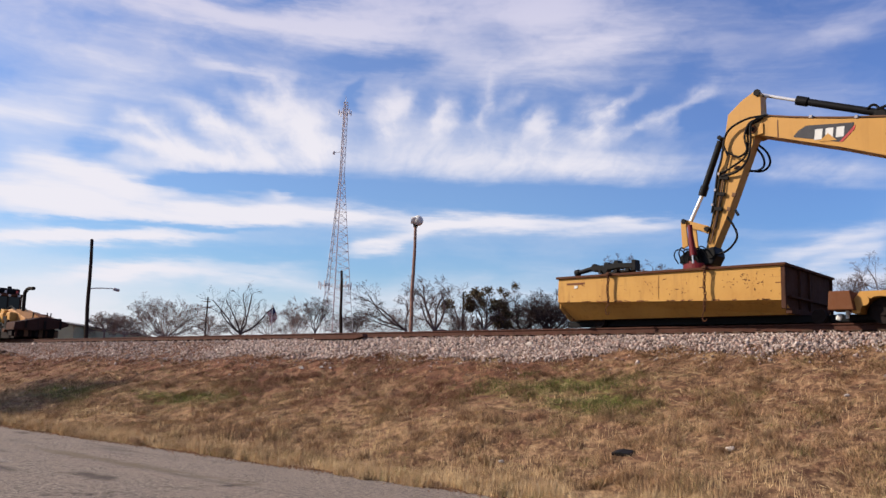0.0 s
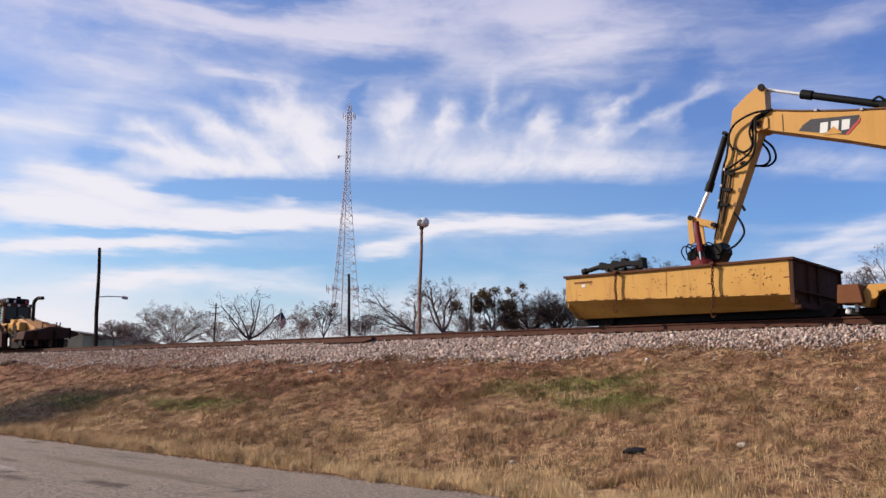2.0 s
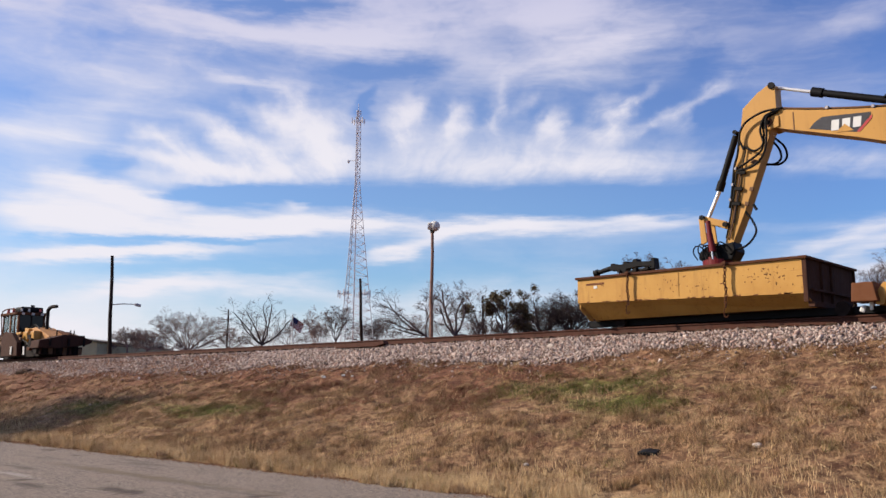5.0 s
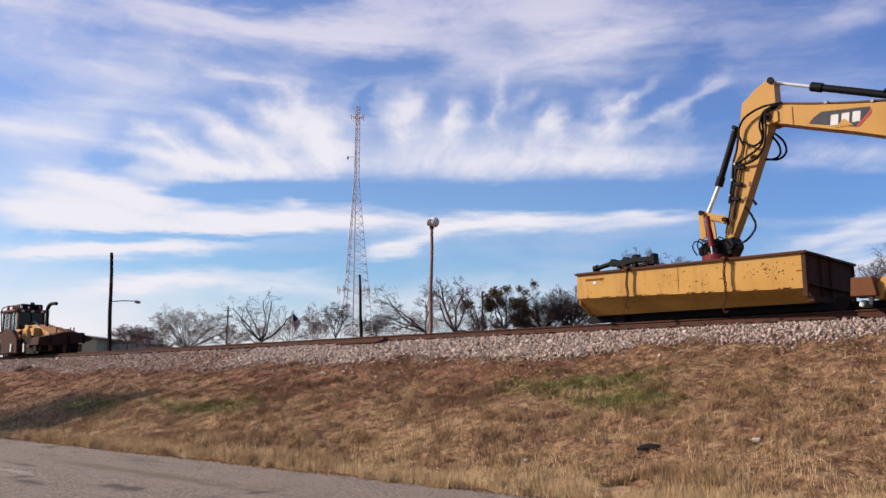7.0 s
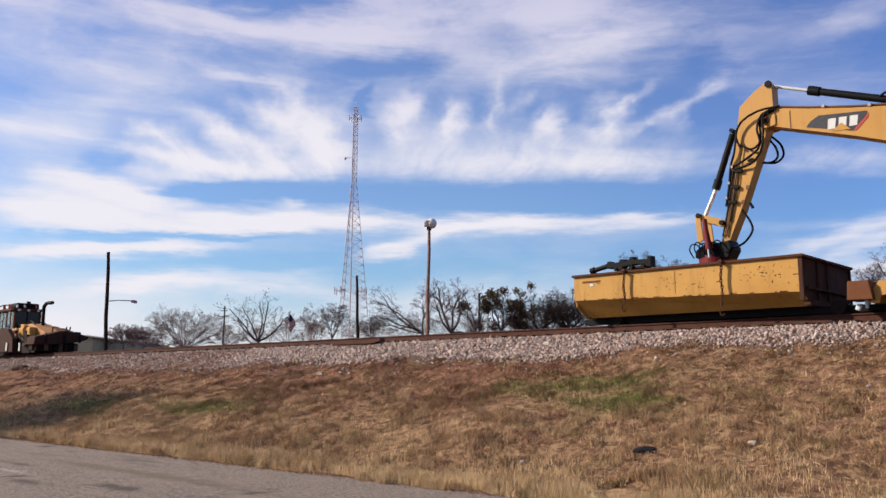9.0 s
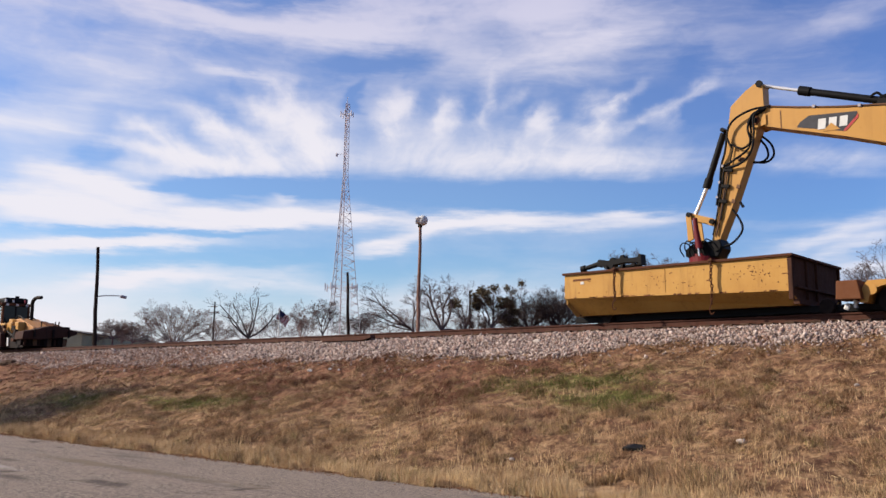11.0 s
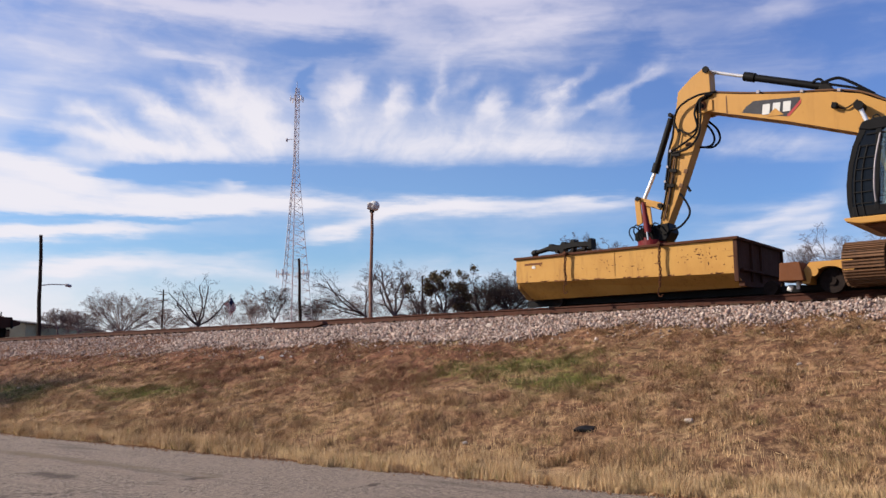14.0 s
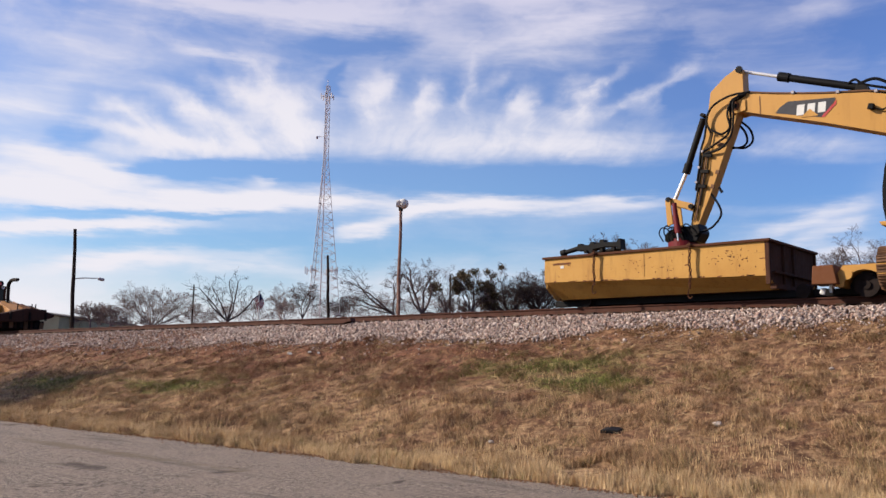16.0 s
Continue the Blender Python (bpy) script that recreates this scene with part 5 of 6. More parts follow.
# ---- track maintenance machine down the line ----
def make_machine():
    mc = thing("track_maintenance_machine", "yellow and rusty track maintenance machine standing on the rails", "rail machine")
    yc = TRACK_Y
    bm = B()
    box(bm, (-53.4, yc, 3.74), (10.4, 1.7, 0.40), bevel=0.03)
    part("chassis", bm, "soot", mc, "sooty dark frame")
    for x in (-56.5, -49.8):
        for y in (yc - 0.72, yc + 0.72):
            bm = B()
            rod(bm, (x, y - 0.06, 3.42), (x, y + 0.07, 3.42), 0.39, seg=26)
            part("wheel", bm, "soot", mc)
    for y in (yc - 1.05, yc + 1.05):
        bm = B()
        box(bm, (-53.6, y, 3.46), (10.8, 0.06, 0.74), bevel=0.01)
        part("side_skirt", bm, "soot", mc)
    # cab: lower panel, pillars, panes, roof
    ya, yb, xa, xb = yc - 0.78, yc + 0.78, -54.5, -52.2
    bm = B()
    box(bm, ((xa + xb) / 2, yc, 4.22), (xb - xa, yb - ya, 0.62), bevel=0.03)
    cab = part("cab", bm, "soot", mc, "glazed cab with orange roof frame")
    for x in (xa + 0.06, (xa + xb) / 2, xb - 0.06):
        for y in (ya + 0.05, yb - 0.05):
            bm = B()
            box(bm, (x, y, 5.05), (0.12, 0.10, 1.18), bevel=0.01)
            part("pillar", bm, "tub_rust" if y > yc or x < xa + 0.2 else "brown", cab)
    for x in ((xa * 3 + xb) / 4, (xa + xb * 3) / 4):
        bm = B()
        box(bm, (x, ya + 0.05, 5.05), (1.0, 0.015, 1.12))
        part("pane", bm, "glass", cab)
    for y in (yc - 0.36, yc + 0.36):
        bm = B()
        box(bm, (xb - 0.06, y, 5.05), (0.015, 0.66, 1.12))
        part("pane", bm, "smoke", cab, "dark front pane")
    bm = B()
    box(bm, (xb - 0.06, yc, 5.05), (0.07, 0.07, 1.14))
    part("wiper_post", bm, "soot", cab)
    bm = B()
    box(bm, ((xa + xb) / 2, yc, 5.68), (xb - xa + 0.25, yb - ya + 0.25, 0.15), bevel=0.04)
    part("roof", bm, "tub_rust", cab, "rusty faded orange roof")
    bm = B()
    box(bm, (-52.8, yc + 0.05, 5.92), (1.0, 1.3, 0.34), bevel=0.10)
    unit = part("roof_unit", bm, "black", cab)
    bm = B()
    rod(bm, (-52.7, yc + 0.2, 5.98), (-52.7, yc + 0.2, 6.22), 0.10, 0.12, 10)
    part("vent_cap", bm, "black", unit)
    for x, y in ((-54.2, yc - 0.6), (-53.4, yc - 0.6), (-53.2, yc - 0.3)):
        bm = B()
        rod(bm, (x, y, 5.73), (x, y, 6.06), 0.09, 0.07, 12)
        part("beacon", bm, "stripe_red", cab, "small red beacon")
    for y in (yc - 0.55, yc, yc + 0.55):
        bm = B()
        box(bm, (xb + 0.10, y, 5.65), (0.10, 0.16, 0.12), bevel=0.02)
        part("head_lamp", bm, "white", cab)
    bm = B()
    box(bm, (-53.4, yc - 0.1, 4.75), (0.5, 0.5, 0.9), bevel=0.06)
    part("seat", bm, "black", cab)
    for x, y, z, s in ((-52.6, yc - 0.45, 4.75, 0.55), (-52.6, yc + 0.35, 4.7, 0.45), (-54.0, yc + 0.3, 4.9, 0.7)):
        bm = B()
        box(bm, (x, y, z), (0.3, s * 0.6, s), bevel=0.05)
        part("console", bm, "black", cab)
    # exhaust
    bm = B()
    hose(bm, [(-50.0, yc, 4.3), (-50.0, yc, 5.3), (-49.98, yc, 5.72), (-49.7, yc + 0.05, 5.93), (-49.1, yc + 0.1, 5.93)], 0.10, 10)
    part("exhaust_pipe", bm, "soot", mc, "black bent exhaust pipe")
    # hood, tanks, rear arms
    bm = B()
    slab(bm, [(-52.0, 3.95), (-52.0, 4.35), (-51.2, 4.72), (-50.3, 4.78), (-49.0, 4.42), (-48.3, 4.20), (-48.3, 3.95)], yc - 0.55, yc + 0.55, 0.06)
    part("engine_hood", bm, "orange", mc, "sunlit yellow engine hood")
    for x, s in ((-51.6, 0.75), (-50.6, 0.6), (-49.6, 0.5)):
        bm = B()
        box(bm, (x, yc - 0.76, 4.22), (s, 0.4, 0.62), bevel=0.05)
        part("tank", bm, "yellow", mc)
    bm = B()
    box(bm, (-49.9, yc - 0.98, 4.22), (0.4, 0.05, 0.22))
    part("vent", bm, "soot", mc)
    for y, z in ((yc + 0.45, 4.46), (yc + 0.9, 4.38)):
        bm = B()
        slab(bm, [(-50.2, z), (-49.4, z + 0.16), (-47.9, z - 0.14), (-47.9, z - 0.30), (-49.2, z - 0.06)], y - 0.12, y + 0.12, 0.02)
        part("rear_arm", bm, "tub_rust", mc)
    # ploughs across the end
    bm = B()
    pts = [(yc - 1.5, 3.50), (yc - 1.45, 3.92), (yc - 0.8, 4.05), (yc - 0.1, 4.26), (yc + 0.5, 4.24), (yc + 1.0, 4.12), (yc + 1.45, 4.0), (yc + 1.45, 3.86), (yc + 1.1, 3.72), (yc + 0.7, 3.66), (yc - 0.4, 3.52)]
    a = [bm.verts.new((-47.3, y, z)) for y, z in pts]
    b = [bm.verts.new((-48.4, y, z)) for y, z in pts]
    bm.faces.new(a), bm.faces.new(b[::-1])
    for i in range(len(pts)):
        k = (i + 1) % len(pts)
        bm.faces.new((a[i], b[i], b[k], a[k]))
    bmesh.ops.bevel(bm, geom=bm.edges[:], offset=0.03, segments=1, affect="EDGES")
    part("broom_housing", bm, "rust_dark", mc, "dark rusty broom housing")
    bm = B()
    box(bm, (-48.0, yc - 0.15, 3.40), (0.5, 2.5, 0.42), bevel=0.03)
    part("broom_skirt", bm, "soot", mc)
    for k in range(9):
        bm = B()
        box(bm, (-47.6 - 0.1 * (k % 2), yc - 1.25 + 0.27 * k, 3.36), (0.06, 0.11 + 0.05 * (k % 3), 0.34 + 0.08 * (k % 2)), (random.uniform(-8, 8), 0, 0), 0.01)
        part("skirt_flap", bm, ("rust_dark", "soot", "shoe")[k % 3], mc)
    # dark sheets added inside the cab, blocking the sky behind its glass
    bm = B()
    box(bm, (xa + 0.12, yc, 5.0), (0.05, 1.4, 1.2))
    part("rear_blocker", bm, "soot", cab)
    bm = B()
    box(bm, ((xa + xb) / 2, yb - 0.10, 5.0), (2.0, 0.04, 1.2))
    part("far_blocker", bm, "soot", cab)
    for y, z, w, h in ((yc - 0.62, 4.55, 0.30, 0.36), (yc + 0.05, 4.56, 0.40, 0.30), (yc + 0.62, 4.50, 0.22, 0.42)):
        bm = B()
        box(bm, (-50.9, y, z), (0.5, w, h), (0, 10, 0), 0.03)
        part("filter_box", bm, "yellow" if w > 0.25 else "soot", mc)
    for y in (yc - 0.35, yc + 0.3):
        bm = B()
        hose(bm, [(-51.8, y, 4.6), (-51.2, y + 0.1, 4.95), (-50.4, y, 4.82), (-49.6, y - 0.1, 4.5), (-48.6, y, 4.2)], 0.04)
        part("hose", bm, "black", mc)
    for y in (yc - 0.62, yc - 0.2, yc + 0.45):
        bm = B()
        rod(bm, (xb + 0.02, y, 5.80), (xb + 0.02, y, 5.96), 0.07, 0.05, 10)
        part("lamp", bm, ("white", "stripe_red")[y > yc], cab)
    bm = B()
    hose(bm, [(xa + 0.2, yc - 0.85, 4.4), (xa + 0.2, yc - 0.92, 5.3), (xa + 0.3, yc - 0.9, 5.9), (xb - 0.2, yc - 0.9, 5.88), (xb - 0.1, yc - 0.92, 5.2), (xb - 0.1, yc - 0.9, 4.4)], 0.035)
    part("grab_rail", bm, "tub_rust", cab)
    for y in (yc - 0.9, yc + 0.1, yc + 0.95):
        bm = B()
        box(bm, (-47.25, y, 3.84), (0.10, 0.09, 0.42), bevel=0.01)
        part("housing_rib", bm, "soot", mc)
    for y in (yc - 0.2, yc + 0.55, yc + 0.75):
        bm = B()
        rod(bm, (-48.2, y, 4.05), (-48.1, y, 4.55), 0.035, seg=8)
        part("lever", bm, "soot", mc)
    bm = B()
    box(bm, (-47.9, yc + 1.0, 4.12), (0.45, 0.4, 0.28), bevel=0.04)
    part("winch", bm, "soot", mc)
    bm = B()
    slab(bm, [(-52.6, 3.15), (-52.7, 4.2), (-52.2, 4.55), (-51.2, 4.45), (-50.4, 3.9), (-50.3, 3.15)], yc - 1.45, yc - 1.18, 0.03)
    part("plough_wing", bm, "rust_dark", mc, "folded dark rusty plough wing")
    bm = B()
    slab(bm, [(-58.6, 3.5), (-58.5, 4.45), (-55.2, 4.55), (-54.7, 4.1), (-54.8, 3.5)], yc - 0.9, yc + 0.9, 0.04)
    part("front_box", bm, "rust_dark", mc)
    for p0, p1, r in (((-54.4, yc - 1.2, 4.9), (-52.7, yc - 1.2, 3.4), 0.07), ((-54.2, yc - 1.2, 3.3), (-53.0, yc - 1.2, 4.5), 0.06)):
        bm = B()
        rod(bm, p0, p1, r, seg=10)
        part("lift_arm", bm, "shoe", mc)
    # pipes, boxes and rods along the near side
    for k in range(16):
        bm = B()
        x, z = random.uniform(-56.5, -48.8), random.uniform(3.5, 4.35)
        if k % 3:
            box(bm, (x, yc - 1.16 - 0.06 * (k % 2), z), (random.uniform(0.15, 0.5), 0.16, random.uniform(0.12, 0.4)), (0, random.uniform(-10, 10), 0), 0.02)
            part("side_box", bm, ("rust_dark", "soot", "shoe", "tub_rust")[k % 4], mc)
        else:
            hose(bm, [(x, yc - 1.12, z), (x + 0.4, yc - 1.2, z + random.uniform(0.1, 0.4)), (x + 0.9, yc - 1.14, z - 0.1)], 0.035)
            part("hose", bm, "black", mc)
    for x, z in ((-53.6, 3.5), (-51.0, 3.45), (-49.2, 3.4)):
        bm = B()
        box(bm, (x, yc - 1.5, z), (0.18, 0.04, 0.45), (0, random.uniform(-6, 6), 0), 0.01)
        part("marker_post", bm, "white", mc)


make_machine()


# ---- poles, tower, building ----
def pole_line(bm, a, b, r0, r1):
    a, b = Vector(a), Vector(b)
    pts = [a.lerp(b, k / 5) + Vector((0.03 * math.sin(k * 2.1), 0.03 * math.cos(k * 1.7), 0)) * (0 < k < 5) for k in range(6)]
    for k in range(5):
        rod(bm, pts[k], pts[k + 1], r0 + (r1 - r0) * k / 5, r0 + (r1 - r0) * (k + 1) / 5, 12)
    return bm


def out(p, k):
    """The point k times as far from the eye, in the same direction."""
    return (p[0] * k, p[1] * k, 1.6 + (p[2] - 1.6) * k)


def upright(name, label, category, top, lean, r0, r1, material):
    """A pole from the ground to this top."""
    p = thing(name, label, category)
    base = (top[0] + lean[0], top[1] + lean[1], bank(top[1]) - 0.1)
    part("pole", pole_line(B(), base, top, r0, r1), material, p)
    return p


def make_poles():
    t = out((-40.15, 42.0, 11.95), 1.3)
    p = upright("siren_pole", "brown wooden pole with a white siren drum on top", "siren pole", t, (-0.1, -0.08), 0.17, 0.13, "wood")
    bm = B()
    rod(bm, (t[0] - 0.30, t[1] - 0.28, t[2] + 0.40), (t[0] + 0.10, t[1] + 0.09, t[2] + 0.40), 0.30, 0.38, 24)
    d = part("siren_drum", bm, "white", p, "white siren drum")
    bm = B()
    bmesh.ops.create_uvsphere(bm, u_segments=20, v_segments=12, radius=0.47, matrix=Matrix.Translation((t[0] + 0.16, t[1] + 0.15, t[2] + 0.40)))
    part("horn_dome", bm, "white", d, "rounded white dome", True)
    bm = B()
    rod(bm, (t[0] + 0.10, t[1] - 0.28, t[2] + 0.40), (t[0] + 0.14, t[1] - 0.36, t[2] + 0.38), 0.26, 0.22, 20)
    part("horn_mouth", bm, "galv", d)
    bm = B()
    box(bm, (t[0], t[1], t[2] - 0.05), (0.30, 0.30, 0.34), bevel=0.03)
    part("mount", bm, "steel_dark", p)

    p = upright("street_lamp", "dark wooden pole with a lamp on a side arm", "street lamp", (-76.41, 36.8, 13.37), (-0.19, 0.38), 0.19, 0.14, "wood_dark")
    bm = B()
    hose(bm, [(-76.5, 37.0, 8.80), (-76.25, 37.9, 8.93), (-75.5, 38.86, 8.92)], 0.05)
    arm = part("arm", bm, "galv", p)
    bm = B()
    box(bm, (-75.37, 39.04, 8.84), (0.30, 1.0, 0.26), (0, 0, 42), 0.08)
    part("lamp_head", bm, "galv", arm, "grey lamp head")

    upright("utility_pole", "dark bare wooden utility pole beside the tower", "utility pole", out((-67.8, 59.9, 12.5), 1.3), (0.22, 0.2), 0.22, 0.16, "wood_dark")
    t = out((-112.3, 72.8, 12.7), 1.4)
    p = upright("utility_pole", "grey wooden utility pole with a cross arm", "utility pole", t, (-0.1, -0.08), 0.18, 0.14, "wood_dark")
    for dz, w in ((-1.0, 1.5), (-2.2, 2.2)):
        bm = B()
        box(bm, (t[0] - 0.1, t[1] - 0.05, t[2] + dz), (0.14, w, 0.16), (0, 0, -48))
        part("cross_arm", bm, "wood", p)
    upright("utility_pole", "thin grey wooden pole among bare trees", "utility pole", out((-71.0, 83.6, 12.6), 1.3), (0, 0), 0.19, 0.14, "wood_dark")
    upright("post", "short white post near the flagpole", "post", out((-92.2, 66.6, 8.1), 1.5), (0, 0), 0.13, 0.11, "white")
    upright("post", "short white post near the flagpole", "post", out((-87.0, 69.8, 7.6), 1.5), (0, 0), 0.16, 0.16, "white")

    # lattice tower: three legs that draw together, horizontals and crossed braces
    tw = thing("radio_tower", "tall grey and red lattice radio tower with antennas", "radio tower", (-104.93, 91.3, bank(91.3)))
    H, levels = 45.5 - bank(91.3), 33
    zs = [H * (1 - (1 - k / levels) ** 1.25) for k in range(levels + 1)]

    def leg(i, z):
        f = z / H
        w = 0.42 + 2.7 * max(0.0, 1 - f * 1.45) ** 1.05 + 0.25 * (1 - f)
        a = math.tau * i / 3 + 0.75
        return Vector((w * math.cos(a) + 2.93 * f, w * math.sin(a) - 2.0 * f, z))
    for i in range(3):
        bm = B()
        for k in range(levels):
            rod(bm, leg(i, zs[k]), leg(i, zs[k + 1]), 0.062 - 0.022 * k / levels, seg=6)
        part("leg", bm, "tower_grey", tw)
    for k in range(levels):
        for i in range(3):
            j = (i + 1) % 3
            for a, b in ((leg(i, zs[k]), leg(j, zs[k + 1])), (leg(j, zs[k]), leg(i, zs[k + 1])), (leg(i, zs[k + 1]), leg(j, zs[k + 1]))):
                part("brace", rod(B(), a, b, 0.023, seg=4), "tower_red" if (k // 3) % 2 else "tower_grey", tw)
    bm = B()
    rod(bm, (0.1, -0.1, 0), (2.93, -2.0, H), 0.10, 0.05, 6)
    part("cable_ladder", bm, "tower_red", tw)
    bm = B()
    rod(bm, (2.93, -2.0, H), (2.97, -2.03, H + 1.2), 0.06, 0.03, 8)
    part("mast_tip", bm, "tower_grey", tw)
    for z, r, n in ((H - 1.7, 1.0, 6), (15.8 - bank(91.3), 2.6, 9)):
        f = z / H
        c = Vector((2.93 * f, -2.0 * f, z))
        for q in range(n):
            a = math.tau * q / n
            bm = B()
            p0 = c + Vector((r * math.cos(a), r * math.sin(a), 0))
            box(bm, p0, (0.15, 0.15, 1.2 if r > 2 else 0.9), (0, 0, math.degrees(a)), 0.03)
            rod(bm, c + (p0 - c) * 0.4, p0, 0.05, seg=6)
            part("antenna", bm, "tower_grey", tw)
    bm = B()
    rod(bm, (2.2 - 0.9, -2.0 - 0.5, 29.8), (2.2, -2.0, 29.8), 0.05, seg=6)
    rod(bm, (1.2, -2.6, 29.7), (1.35, -2.5, 29.7), 0.30, seg=12)
    part("dish", bm, "tower_grey", tw)

    # low building with a shallow roof
    b = thing("shed", "long low olive building with a shallow pitched roof", "building")
    d = Vector((-110.8 + 94.0, 61.9 - 42.9, 0)).normalized()
    b.matrix_basis = pose(-147.6, 70.6, 3.1, 0, 0, math.degrees(math.atan2(d.y, d.x)))
    bm = B()
    ends = [[bm.verts.new((x, y, z)) for y, z in ((-6, 0), (6, 0), (6, 4.95), (0, 5.88), (-6, 4.95))] for x in (-17, 17)]
    bm.faces.new(ends[0]), bm.faces.new(ends[1][::-1])
    for i in range(5):
        k = (i + 1) % 5
        bm.faces.new((ends[0][i], ends[0][k], ends[1][k], ends[1][i]))
    part("wall", bm, "olive", b)
    bm = B()
    for s in (-1, 1):
        v = [bm.verts.new(c) for c in ((-17.4, s * 6.4, 4.95), (17.4, s * 6.4, 4.95), (17.4, 0, 5.9), (-17.4, 0, 5.9))]
        w = [bm.verts.new((c.co.x, c.co.y, c.co.z + 0.16)) for c in v]
        bm.faces.new(v), bm.faces.new(w[::-1])
        for i in range(4):
            bm.faces.new((v[i], v[(i + 1) % 4], w[(i + 1) % 4], w[i]))
    part("roof", bm, "roof", b)
    for x in (-9, -2, 6):
        bm = B()
        box(bm, (x, 6.02, 2.3), (1.1, 0.08, 0.9))
        part("window", bm, "smoke", b)
        bm = B()
        box(bm, (x, -6.02, 2.3), (1.1, 0.08, 0.9))
        part("window", bm, "smoke", b)


make_poles()


# ---- trees ----
def make_tree(label, bearing, far, fork, limbs, seed, mat="bark", thick=0.16, twigs=1.0, depth=4, wander=0.16, lift=0.02, leaves=0, clump=0.34, bare=1):
    """A bare tree. The trunk rises from the ground to the fork (its elevation in degrees, seen from the road); each limb
    leaves the fork at an angle from upright, with a length and a sideways bend, and forks into branches and twigs."""
    rng = random.Random(seed)
    a = radians(bearing)
    x, y = far * math.sin(a), far * math.cos(a)
    across, away = Vector((math.cos(a), -math.sin(a), 0)), Vector((math.sin(a), math.cos(a), 0))
    base = bank(y) - 0.15
    rise = max(0.4, 1.6 + far * math.tan(radians(fork)) - base)
    segs = [[], []]   # trunk and limbs; branches and twigs
    tips = []
    up = Vector((0, 0, 1))
    p, n = Vector((0, 0, 0)), 4
    for k in range(n):
        q = Vector((rng.gauss(0, 0.05), rng.gauss(0, 0.05), rise * (k + 1) / n)) if k < n - 1 else Vector((0, 0, rise))
        segs[0].append((p, q, thick * (1.5 - 0.4 * k / n), thick * (1.5 - 0.4 * (k + 1) / n)))
        p = q

    def grow(p, d, length, r, level, bend):
        n = (7, 6, 5, 3, 2)[level]
        side = rng.choice((-1, 1))
        for k in range(n):
            w = wander * (1.0 + 0.35 * level)
            d = (d + across * (bend / n + rng.gauss(0, w)) + away * rng.gauss(0, w) + up * (rng.gauss(0, w * 0.7) + lift)).normalized()
            q = p + d * (length / n)
            r2 = max(0.009, r * (1 - 0.66 / n))
            segs[0 if level == 0 else 1].append((p, q, r, r2))
            if level < depth - 1 and k >= (1 if level else bare):
                for _ in range((rng.random() < 0.95) + (rng.random() < 0.55 * twigs)):
                    side = -side
                    turn = rng.uniform(0.45, 0.95)
                    s = (across * side + away * rng.gauss(0, 0.7) + up * rng.gauss(0.1, 0.3))
                    s = (s - d * s.dot(d)).normalized()
                    left = 1 - 0.55 * (k + 1) / n
                    grow(q, d * math.cos(turn) + s * math.sin(turn), length * left * rng.uniform(0.46, 0.78), max(0.012, r2 * rng.uniform(0.42, 0.6)), level + 1, 0.0)
            p, r = q, r2
        tips.append(p)

    for angle, length, bend in limbs:
        t = radians(angle + rng.gauss(0, 2.0))
        d = (across * math.sin(t) + up * math.cos(t) + away * rng.gauss(0, 0.28)).normalized()
        grow(Vector((0, 0, rise * rng.uniform(0.9, 1.0))), d, length, thick * rng.uniform(0.6, 0.8), 0, bend)
    tree = thing("tree", label, "tree", (x, y, base), group="trees behind the track")
    for name, g in (("trunk", segs[0]), ("crown", segs[1])):
        P = np.array([s[0] for s in g])
        Q = np.array([s[1] for s in g])
        ra, rb = np.array([s[2] for s in g]), np.array([s[3] for s in g])
        d = Q - P
        d /= np.linalg.norm(d, axis=1)[:, None] + 1e-9
        u = np.cross(d, np.array([0.31, 0.22, 0.92]))
        u /= np.linalg.norm(u, axis=1)[:, None] + 1e-9
        w = np.cross(d, u)
        k = 6 if name == "trunk" else 3
        ring = lambda C, R: np.stack([C + R[:, None] * (math.cos(math.tau * i / k) * u + math.sin(math.tau * i / k) * w) for i in range(k)], 1)
        V = np.concatenate([ring(P, ra), ring(Q, rb)], 1).reshape(-1, 3)
        f = []
        for i in range(k):
            j = (i + 1) % k
            f += [(i, j, k + j), (i, k + j, k + i)]
        T = (np.array(f)[None] + (np.arange(len(g)) * 2 * k)[:, None, None]).reshape(-1, 3)
        ob = new(name, from_arrays(name, V, T, mat))
        ob.parent = tree
    if leaves:
        r = np.random.default_rng(seed)
        tp = np.array([t for t in tips])
        tp = tp[tp[:, 2] > np.percentile(tp[:, 2], 25)]
        heads = tp[r.integers(0, len(tp), leaves)]
        n = leaves * 110
        c = np.repeat(heads, 110, 0) + r.normal(0, 1, (n, 3)) * (clump, clump, clump * 0.9)
        e1, e2 = r.normal(0, 0.08, (n, 3)), r.normal(0, 0.08, (n, 3))
        V = np.stack([c - e1, c + e1, c + e2 * 1.6], 1).reshape(-1, 3)
        ob = new("foliage", from_arrays("foliage", V, np.arange(3 * n).reshape(-1, 3), "leaf"))
        ob.parent = tree
        ob["label"] = "dark evergreen clumps"
    return tree


def fan(lo, hi, n, short, long, bend=0.0):
    """Limbs spread evenly between two angles, longest in the middle."""
    return [(lo + (hi - lo) * k / (n - 1), short + (long - short) * (1 - abs(2 * k / (n - 1) - 1) ** 1.6), bend * (2 * k / (n - 1) - 1)) for k in range(n)]


